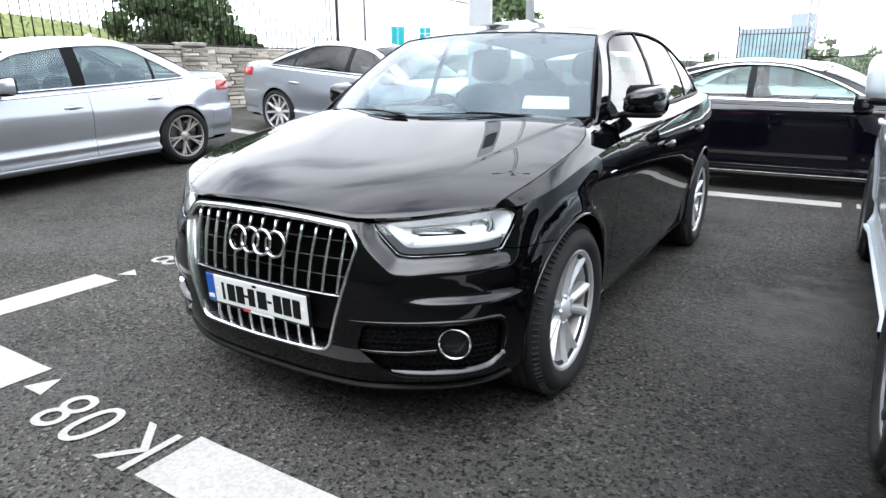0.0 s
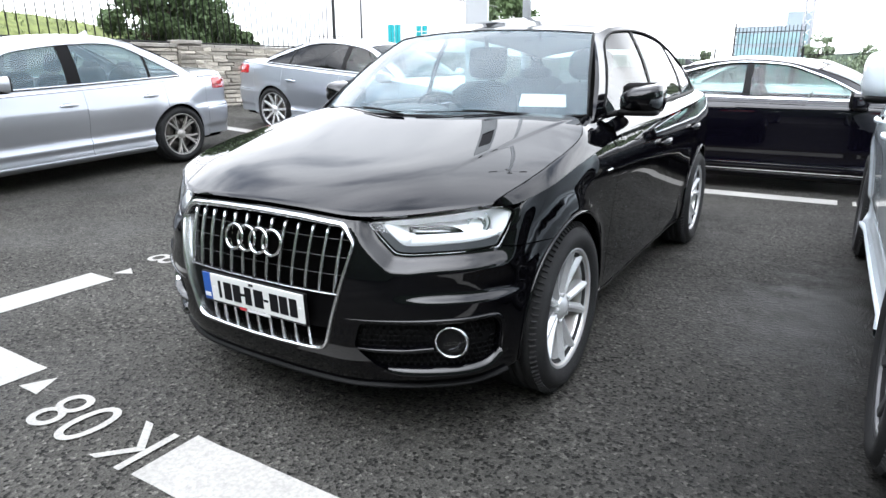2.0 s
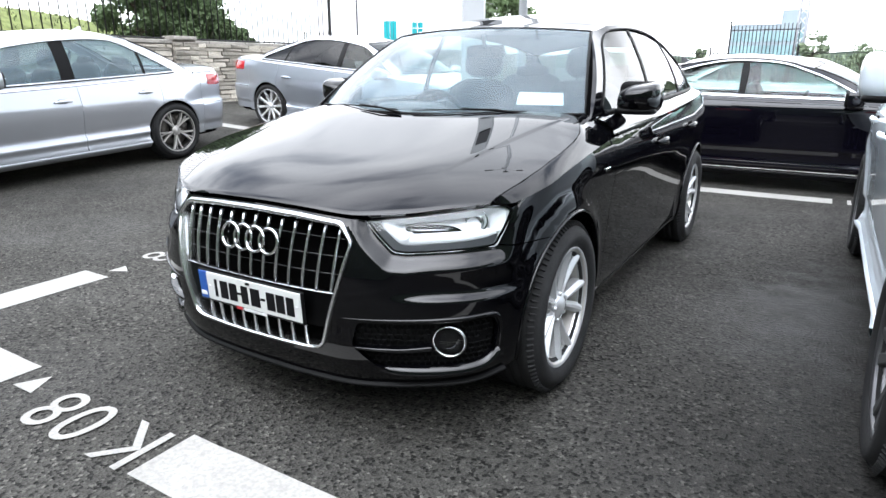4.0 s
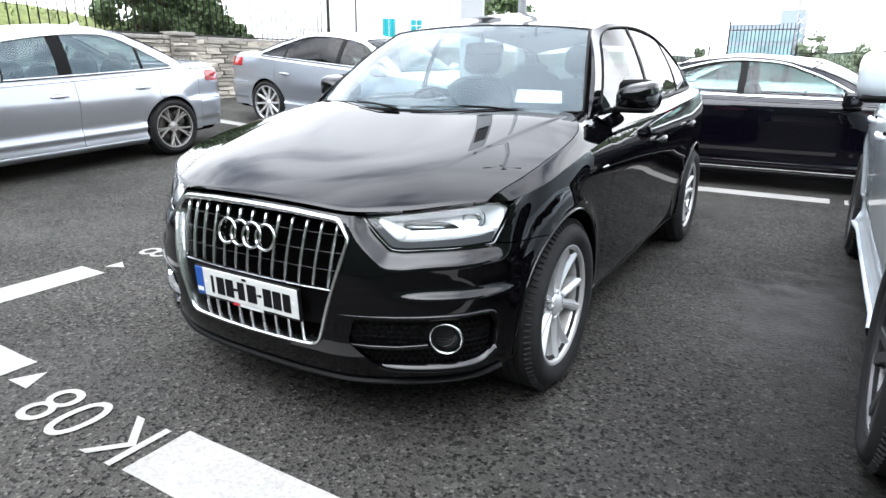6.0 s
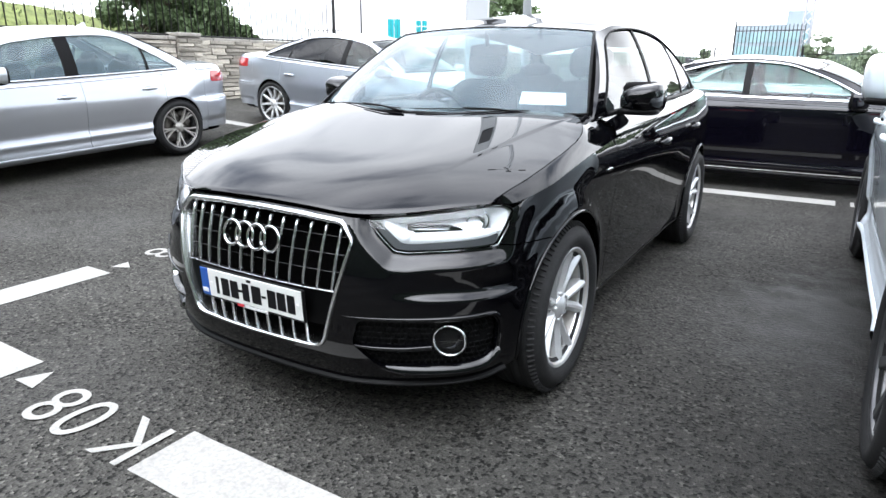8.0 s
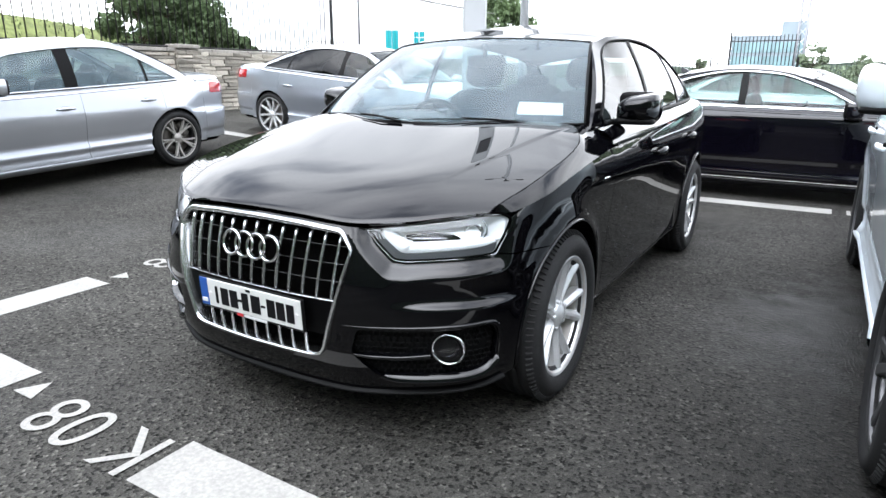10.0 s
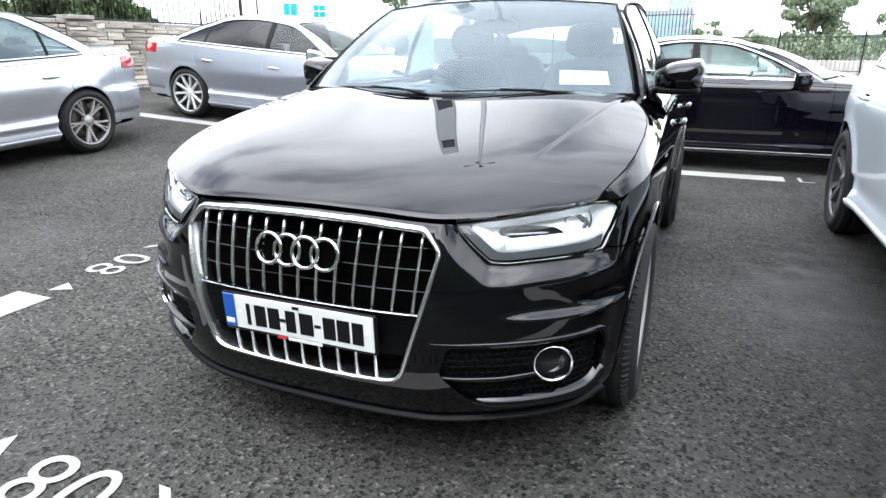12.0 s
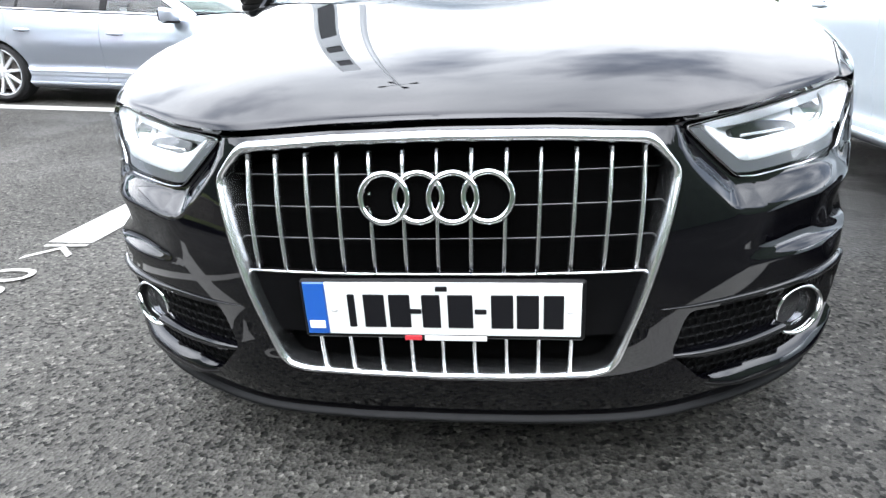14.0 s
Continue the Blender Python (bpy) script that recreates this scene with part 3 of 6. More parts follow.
def door_mirror(car, S, sg, y, z, x, mat, low_mat, size=(.235, .13, .155)):
    """A door mirror: painted shell, dark foot, glass."""
    g = Geo()
    m = Matrix.Translation((sg * (x + size[0] / 2 + .015), y, z)) @ Matrix.Rotation(radians(sg * 8), 4, "Z")

    def shell(u, v):
        a, b = u * 2 * math.pi, v * math.pi / 2
        cx, cz = math.cos(a), math.sin(a)
        k = math.cos(b) ** 0.55
        return m @ Vector((size[0] / 2 * math.copysign(abs(cx) ** .6, cx) * k, -size[1] * math.sin(b), size[2] / 2 * (math.copysign(abs(cz) ** .6, cz) * k * (1 + .22 * sg * cx) + .22 * (sg * cx - 1) * k * .8)))
    n, r = 32, 8
    verts = [shell(i / n, j / r * .985) for j in range(r + 1) for i in range(n)]
    faces = [(j * n + i, j * n + (i + 1) % n, (j + 1) * n + (i + 1) % n, (j + 1) * n + i) for j in range(r) for i in range(n)] + [tuple(r * n + i for i in range(n))]
    g.add(verts, faces)
    house = part("mirror", g, mat, car)
    g = Geo()
    pillow(g, (size[0] * .96, .05, size[2] * .96), m @ Matrix.Translation((0, .008, 0)), .4)
    pillow(g, (size[0] * .9, size[1] * .9, .035), m @ Matrix.Translation((-sg * .01, -size[1] * .42, -size[2] * .47)), .5)
    tube(g, [m @ Vector((-sg * size[0] * .3, -.03, -size[2] * .45)), Vector((sg * (x - .01), y - .03, z - size[2] * .58)), Vector((sg * (x - .05), y - .02, z - size[2] * .62))], [.022, .028, .03], 10, flatten=.6)
    part("mirror_foot", g, low_mat, house, "black plastic foot and lower shell")
    g = Geo()
    mirror_glass_mesh(g, m @ Matrix.Translation((0, .032, 0)), size[0] * .86, size[2] * .82)
    part("mirror_glass", g, REFLECTOR, house, "mirror glass")
    return house


def door_handle(door, S, sg, y, mat, z, length=.19):
    g = Geo()
    p = [S.belt(sg * S.s_of(y + length * t), z + .006 * math.sin(math.pi * t), .028 * math.sin(math.pi * t) ** .5 + .002) for t in np.linspace(0, 1, 11)]
    tube(g, p, [.008 + .007 * math.sin(math.pi * k / 10) for k in range(11)], 10, flatten=1.3)
    part("door_handle", g, mat, door)
    # near-black pad: paints the shade of the hollow behind the handle
    g = Geo()
    c = S.belt(sg * S.s_of(y + length * .5), z, -.002)
    pillow(g, (.012, length * .7, .05), Matrix.Translation(c), .7)
    part("handle_recess", g, UNDER, door)


def seat(car, x, y, z, mat, rear=False, w=.50):
    g = Geo()
    pillow(g, (w, .50, .18), Matrix.Translation((x, y, z + .09)), .5)
    base = part("seat", g, mat, car)
    g = Geo()
    m = Matrix.Translation((x, y + .27, z + .42)) @ Matrix.Rotation(radians(-14), 4, "X")
    pillow(g, (w, .15, .66), m, .5)
    part("backrest", g, mat, base)
    g = Geo()
    pillow(g, (.27, .10, .12 if rear else .19), m @ Matrix.Translation((0, -.01, .33 if rear else .44)), .6)
    tube(g, [m @ Vector((-.06, 0, .25)), m @ Vector((-.06, 0, .40))], .008, 6)
    tube(g, [m @ Vector((.06, 0, .25)), m @ Vector((.06, 0, .40))], .008, 6)
    part("headrest", g, mat, base)


def steering(car, x, y, z):
    g = Geo()
    m = Matrix.Translation((x, y, z)) @ Matrix.Rotation(radians(-65), 4, "X")
    tube(g, [m @ Vector((.185 * math.cos(a), .185 * math.sin(a), 0)) for a in np.linspace(0, 2 * math.pi, 32, endpoint=False)], .016, 8, closed=True)
    for a in (180, 0, 270):
        tube(g, [m @ Vector((.04 * math.cos(radians(a)), .04 * math.sin(radians(a)), 0)), m @ Vector((.18 * math.cos(radians(a)), .18 * math.sin(radians(a)), 0))], .014, 6)
    pillow(g, (.15, .15, .06), m, .7)
    part("steering_wheel", g, PLASTIC, car)


def cabin_glass(car, S, P, paint, trim, glass_front, glass_rear):
    """Roof, pillars, window panes, windscreen and rear window. P: the measures of the cabin."""
    yA0, yA1, yD1, yD0 = P["a0"], P["a1"], P["d1"], P["d0"]
    wx0, wx1 = P["screen_base"], S.xe(yA1)

    def screen(u, v):
        b = Vector((u * wx0, P["sy0"] + P["sbow"] * u * u, P["sz0"] + P.get("sedge", .02) * u * u))
        t = Vector((u * wx1, P["sy1"] + (yA1 - P["sy1"]) * u * u, P["sz1"] + (S.ze(yA1) - P["sz1"]) * u * u))
        return b.lerp(t, v) + Vector((0, -.018, .03)) * (4 * v * (1 - v)) * .8

    def back(u, v):
        bx = P.get("back_x", S.base(yD0)[0] - .06)
        b = Vector((u * bx, P["by0"] + (yD0 - P["by0"]) * u * u, P["bz0"] - .02 * u * u))
        t = Vector((u * S.xe(yD1), P["by1"] + (yD1 - P["by1"]) * u * u, P["bz1"] + (S.ze(yD1) - P["bz1"]) * u * u))
        return b.lerp(t, v) + Vector((0, .02, .03)) * (4 * v * (1 - v)) * .6

    for fn, name, glass, flip in ((screen, "windscreen", P.get("screen_glass", glass_front), False), (back, "rear_window", glass_rear, True)):
        uv = [(-1 + 2 * i / 24, j / 12) for j in range(13) for i in range(25)]
        fs = [(j * 25 + i, j * 25 + i + 1, (j + 1) * 25 + i + 1, (j + 1) * 25 + i) for j in range(12) for i in range(24)]
        g = Geo()
        sheet(g, uv, [tuple(reversed(q)) for q in fs] if flip else fs, fn, flip)
        pane = part(name, g, glass, car)
        pane.visible_shadow = False
        g = Geo()
        for e in ([(-1 + 2 * k / 24, 0.0) for k in range(25)], [(-1 + 2 * k / 24, 1.0) for k in range(25)], [(-1, k / 12) for k in range(13)], [(1, k / 12) for k in range(13)]):
            tube(g, [fn(*q) + Vector((0, 0, -.004)) for q in e], .009, 6)
        part("window_seal", g, PLASTIC, pane, "black rubber seal")

    # roof
    def roof_edge(y):
        return S.xe(y), S.ze(y)

    def roof(x, y):
        e, z = roof_edge(y)
        r = min(1.0, abs(x) / e)
        return Vector((x, y, z + (P.get("crown", .05) + P.get("rise", 0) * smooth_step(P["sy1"], P["sy1"] + .7, y)) * (1 - r ** 2.4)))
    g = Geo()
    n = 28
    ys0, ys1 = P["sy1"], P["by1"]
    uv, fs = [], []
    for j in range(n + 1):
        for i in range(25):
            u = -1 + 2 * i / 24
            a, b = ys0 + (yA1 - ys0) * u * u, ys1 + (yD1 - ys1) * u * u
            y = a + (b - a) * j / n
            uv.append((u, y))
    fs = [(j * 25 + i, j * 25 + i + 1, (j + 1) * 25 + i + 1, (j + 1) * 25 + i) for j in range(n) for i in range(24)]
    sheet(g, uv, fs, lambda u, y: roof(u * S.xe(y), y))
    part("roof", g, paint, car)
    g = Geo()
    g.add([roof(u * S.xe(y) * .99, y) - Vector((0, 0, .035)) for u, y in uv], [tuple(reversed(q)) for q in fs])
    part("headliner", g, HEADLINER, car, "pale grey fabric headliner")

    # sides
    def zb(y):
        return S.base(y)[1]

    def top(y, off):
        a = zb(yA0) + (S.ze(yA1) - zb(yA0)) * (y - yA0) / (yA1 - yA0)
        d = zb(yD0) + (S.ze(yD1) - zb(yD0)) * (y - yD0) / (yD1 - yD0)
        if not off:
            return min(S.ze(y), a, d)
        k = P.get("corner", .09)
        return soft_min(soft_min(S.ze(y) - off * P.get("toff", 1.0), a - off * P.get("aoff", 1.0), k), d - off * P.get("doff", 1.6), k)
    for sg in (-1, 1):
        fn = (lambda y, z: S.cabin(y, z, 1)) if sg > 0 else (lambda y, z: S.cabin(y, z, -1))
        ys = np.linspace(yA0, yD0, 60)
        outline = [(y, zb(y) - .012) for y in ys] + [(y, max(top(y, 0), zb(y) - .012)) for y in ys[::-1]]
        y0, y1 = P["windows"][0][0], P["windows"][-1][1]
        wy = [y for y in np.linspace(y0, y1, 50) if top(y, .032) > zb(y) + .02]
        hole = [(y, zb(y) + .010) for y in wy] + [(y, top(y, .032)) for y in wy[::-1]]
        g = Geo()
        panel(g, outline, fn, .05, [hole], .02, flip=sg < 0)
        vs = np.linspace(0, 1, 14)
        a = [screen(sg, v) for v in vs]
        b = [fn(yA0 + (yA1 - yA0) * v, zb(yA0) + (S.ze(yA1) - zb(yA0)) * v) for v in vs]
        strip(g, a, b, flip=sg < 0)
        a = [back(sg, v) for v in vs]
        b = [fn(yD0 + (yD1 - yD0) * v, zb(yD0) + (S.ze(yD1) - zb(yD0)) * v) for v in vs]
        strip(g, a, b, flip=sg > 0)
        part("side_frame", g, paint, car)
        if P.get("pillar_mat"):
            g = Geo()
            a = [screen(sg, v) for v in vs]
            b = [fn(yA0 + (yA1 - yA0) * v, zb(yA0) + (S.ze(yA1) - zb(yA0)) * v) for v in vs]
            strip(g, [p + (q - p) * .02 + Vector((sg * .001, -.003, .003)) for p, q in zip(a, b)], [p + (q - p) * .55 + Vector((sg * .001, -.003, .003)) for p, q in zip(a, b)], flip=sg < 0)
            part("pillar_trim", g, P["pillar_mat"], car, "dull black pillar trim")
        last = None
        for k, (a, b) in enumerate(P["windows"]):
            yy = [y for y in np.linspace(a, b, 24) if top(y, .032) > zb(y) + .016]
            poly = [(y, zb(y) + .012) for y in yy] + [(y, top(y, .034)) for y in yy[::-1]]
            g = Geo()
            inner = lambda y, z: S.cabin(y, z, sg, -.008)
            panel(g, poly, inner, .06, (), 0, flip=sg < 0)
            pane = part("side_window", g, (glass_front if k == 0 else glass_rear), car)
            pane.visible_shadow = False
            if last is not None and a - last > .005:
                g = Geo()
                poly = [(y, zb(y) + .008) for y in (last, a)] + [(y, top(y, .030)) for y in (a, last)]
                panel(g, poly, lambda y, z: S.cabin(y, z, sg, -.003), .05, (), .012, flip=sg < 0)
                part("window_pillar", g, P.get("post_mat", PLASTIC), car, "dark pillar trim")
            last = b
        if trim:
            g = Geo()
            tube(g, [S.cabin(y, z, sg, .002) for y, z in hole], P.get("trim_r", .010), 8, closed=True)
            part("window_trim", g, trim, car)
        # pressed seal along the belt
        g = Geo()
        tube(g, [S.cabin(y, zb(y) + .004, sg, .004) for y in wy], P.get("belt_r", .008), 6)
        part("belt_seal", g, P.get("belt_mat", PLASTIC), car)
    return screen, back, roof


def car_body(label, at, S, P, paint, trim, glass_front, glass_rear, wheel, R, track, category="car", sill=.27, sill_mat=None, custom_front=None,
             handle_mat=None, spin=0.0, arch_trim=None, doors=2, steer=0.0, low_mat=None, handle_z=.86, rail=None):
    """A whole parked car. P["seams"]: where the front door begins, the doors part, and the rear door ends."""
    car = thing("car", label, category, at)
    S.wz = R
    d0, d1, d2 = P["seams"]
    ye = S.rw + S.arch - .02
    top = (P["a0"] - .25, P["d0"] + .02)
    handle_mat = handle_mat or paint
    low_mat = low_mat or paint
    s_end = S.total
    for sg in (-1, 1):
        if custom_front is None:
            g = Geo()
            side_panel(g, S, sg, S.fw - S.arch * .86, d0 - .002, sill, top=None)
            ys = np.linspace(S.fw - S.arch * .86, d0 - .002, 20)
            rows = [[S.deck(sg * (S.width(y) * .9995 + (P["hood_x"] + .003 - S.width(y)) * (k / 8) ** 2), y) for y in ys] for k in range(9)]
            loft(g, rows, flip=sg < 0)
            part("fender", g, paint, car)
        spans = [(d0 + .002, d1 - .002, "front_door"), (d1 + .002, d2 - .002, "rear_door")] if doors == 2 else [(d0 + .002, d2 - .002, "front_door")]
        for a, b, name in spans:
            g = Geo()
            side_panel(g, S, sg, a, b, sill, top=top)
            door = part(name, g, paint, car)
            door_handle(door, S, sg, b - (.28 if name == "front_door" else .30), handle_mat, handle_z + (.02 if name == "rear_door" else 0))
        g = Geo()
        side_panel(g, S, sg, d2 + .002, ye + .12, sill, top=top)
        part("quarter_panel", g, paint, car)
        for yc in (S.fw, S.rw):
            wheel_arch(car, S, sg, yc, arch_trim)
        # sill
        g = Geo()
        a, b = S.fw + S.arch * .97, S.rw - S.arch * .97
        ys = np.linspace(a, b, 12)
        rows = []
        for z, o in ((sill - .003, -.02), (sill - .004, P.get('sill_out', -.002)), (sill - .035, P.get('sill_out', -.002) + .004), (sill - .075, .0), (sill - .085, -.10)):
            rows.append([S.belt(sg * S.s_of(y), z, o) for y in ys])
        loft(g, rows[::-1], flip=sg < 0)
        part("sill", g, sill_mat or paint, car)
        # lamps at the back, wrapped round the corner
        g = Geo()
        s0 = S.s_of(ye + .02) + P.get('tail_at', .22)
        z1 = S.zs(s0) - .02
        poly = rounded([(s0, z1 - .13), (s_end - P.get("tail_in", .42), z1 - .15), (s_end - P.get("tail_in", .42), z1 - .01), (s0 + .02, z1)], .03)
        poly = [(sg * a, b) for a, b in poly]
        panel(g, poly if sg > 0 else poly[::-1], lambda s, z: S.belt(s, z, .006), .03, (), .02)
        part("tail_light", g, RED_LENS, car, "red rear lamp")
    # rear: bumper and boot below the shoulder
    g = Geo()
    s0 = S.s_of(ye + .12) + .002
    for sg in (-1, 1):
        pts = [(sg * s0, sill)]
        poly = [(s0, sill + .02), (s_end, sill - .02), (s_end, .62), (s0, .62)]
        poly = [(sg * a, b) for a, b in poly]
        panel(g, poly if sg > 0 else poly[::-1], lambda s, z: S.belt(s, z), .05)
    part("rear_bumper", g, paint, car)
    g = Geo()
    for sg in (-1, 1):
        poly = [(s0, .625), (s_end, .625)] + [(s, S.zs(s) - .001) for s in np.linspace(s_end, s0, 14)]
        poly = [(sg * a, b) for a, b in poly]
        panel(g, poly if sg > 0 else poly[::-1], lambda s, z: S.belt(s, z), .05)
    yy = np.linspace(P["by0"] - .06, float(S.ey[-1]) - .004, 22)
    rows = [[S.deck(u * S.width(y) * .999, y) for y in yy] for u in np.concatenate([-(1 - np.linspace(0, 1, 13) ** 2), (np.linspace(0, 1, 13)[::-1][1:] ** 2 * -1 + 1)])]
    loft(g, rows[::-1])
    part("boot_lid", g, paint, car)
    # front
    if custom_front is None:
        g = Geo()
        sF = S.s_of(S.fw - S.arch * .86) - .002
        for sg in (-1, 1):
            low = [(s, sill - .05 + .07 * (s / sF) ** 3) for s in np.linspace(0, sF, 8)]
            poly = low + [(s, S.zs(s) - .001) for s in np.linspace(sF, 0, 14)]
            poly = [(sg * a, b) for a, b in poly]
            panel(g, poly if sg > 0 else poly[::-1], lambda s, z: S.belt(s, z), .05)
        part("front_bumper", g, paint, car)
        for sg in (-1, 1):
            g = Geo()
            z1 = S.zs(.6) - .02
            poly = rounded([(.55, z1 - .12), (.98, z1 - .08), (1.02, z1 + .01), (.55, z1 - .02)], .02)
            poly = [(sg * a, b) for a, b in poly]
            panel(g, poly if sg > 0 else poly[::-1], lambda s, z: S.belt(s, z, .005), .03, (), .02)
            part("headlight", g, REFLECTOR, car, "clear headlight")
        g = Geo()
        z1 = S.zs(.2) - .03
        panel(g, rounded([(-.42, z1), (-.44, z1 - .08), (-.30, .33), (.30, .33), (.44, z1 - .08), (.42, z1)][::-1], .03), lambda s, z: S.belt(s, z, .006), .04, (), .02)
        part("grille", g, PLASTIC, car, "black radiator grille")
        g = Geo()
        hx = P["hood_x"]
        yh0, yh1 = float(S.ey[0]) + .01, P["sy0"]
        ys = np.linspace(0, 1, 26)
        rows = []
        for u in np.linspace(-1, 1, 25):
            y1 = yh1 - .03 + P["sbow"] * (u * hx / P["screen_base"]) ** 2 * .9
            row = []
            for t in ys:
                y = yh0 + (y1 - yh0) * t
                row.append(S.deck(u * min(hx, S.width(y) * .9995), y))
            rows.append(row)
        loft(g, rows[::-1])
        part("hood", g, paint, car)
    else:
        custom_front(car, S, P, paint)
    screen, back, roof = cabin_glass(car, S, P, paint, trim, glass_front, glass_rear)
    # dark core and floor that close the body
    g = Geo()
    ss = np.linspace(-S.total, S.total, 120)
    ring = [[S.belt(s, z, -.07) for s in ss] for z in (.22, .55, .80)]
    for k in range(2):
        strip(g, ring[k], ring[k + 1])
    n = len(ss)
    arches = [S.fw, S.rw]
    pts = ring[0]
    floor_pts = [Vector((0, p.y, .2)) for p in pts]
    strip(g, pts, floor_pts)
    for k in range(len(g.v)):
        x, y, z = g.v[k]
        for yc in arches:
            if abs(y - yc) < S.arch + .02 and z < R + S.arch and abs(x) > track - .30:
                g.v[k] = (math.copysign(track - .30, x), y, z)
    part("underbody", g, UNDER, car, "dark underbody")
    # wheels
    for sg in (-1, 1):
        put_wheel(car, wheel, track, S.fw, R, sg, spin, steer)
        put_wheel(car, wheel, track, S.rw, R, sg, spin + 20)
    # seats and dashboard
    fy = P["a1"] + .28
    zf = S.base(fy)[1] - .62
    for x in (-.36, .36):
        seat(car, x, fy, zf, INTERIOR)
    for x in (-.36, .36):
        seat(car, x, min(fy + .86, P["d0"] - .75), zf + .03, INTERIOR, True, .56)
    g = Geo()
    y0 = P["sy0"] + .14
    pillow(g, (2 * (S.width(y0 + .4) - .13), .62, .28), Matrix.Translation((0, y0 + .44, S.base(y0 + .4)[1] - .16)), .35, 28, 12)
    pillow(g, (.42, .22, .10), Matrix.Translation((-.36, y0 + .46, S.base(y0 + .4)[1] - .03)), .6)
    part("dashboard", g, INTERIOR_GREY, car, "dark grey dashboard")
    steering(car, -.36, y0 + .78, S.base(y0 + .4)[1] - .10)
    g = Geo()
    my = P["sy1"] + .06
    pillow(g, (.24, .03, .07), Matrix.Translation((0, my, roof(0, P["sy1"] + .12).z - .13)), .6)
    tube(g, [(0, my - .02, roof(0, P["sy1"] + .12).z - .11), (0, my - .03, roof(0, P["sy1"] + .12).z - .04)], .012, 8)
    part("rear_view_mirror", g, PLASTIC, car)
    for sg in (-1, 1):
        door_mirror(car, S, sg, P["mirror"][0], P["mirror"][1], P["mirror"][2], P.get("mirror_mat", paint), PLASTIC, P.get("mirror_size", (.235, .13, .155)))
    if P.get("fin"):
        g = Geo()
        y = P["fin"]
        p = roof(0, y)
        g.add([p + Vector(q) for q in ((-.02, -.09, -.005), (.02, -.09, -.005), (.025, .05, -.005), (-.025, .05, -.005), (-.004, .05, .055), (.004, .05, .055), (.004, .02, .05), (-.004, .02, .05))],
              [(0, 7, 4, 3), (1, 2, 5, 6), (0, 1, 6, 7), (2, 3, 4, 5), (4, 7, 6, 5)])
        part("roof_aerial", g, paint, car)
    if rail:
        for sg in (-1, 1):
            g = Geo()
            ys = np.linspace(P["a1"] + .05, P["d1"] - .12, 24)
            tube(g, [roof(sg * (S.xe(y) - .035), y) + Vector((0, 0, .035 * min(1, 6 * min(t, 1 - t)))) for t, y in zip(np.linspace(0, 1, 24), ys)], .014, 8)
            part("roof_rail", g, rail, car)
    return car, screen, back, roof


# ---------- ground ----------
def ground_z(x, y):
    """The yard lies flat round the SUV and rises gently towards the stone wall."""
    k = -x - 1.2
    rise = 0.5 * (k + math.sqrt(k * k + 0.25))
    return 0.055 * min(rise, 9.0) * smooth_step(-2.2, 8.4, y) * 1.34


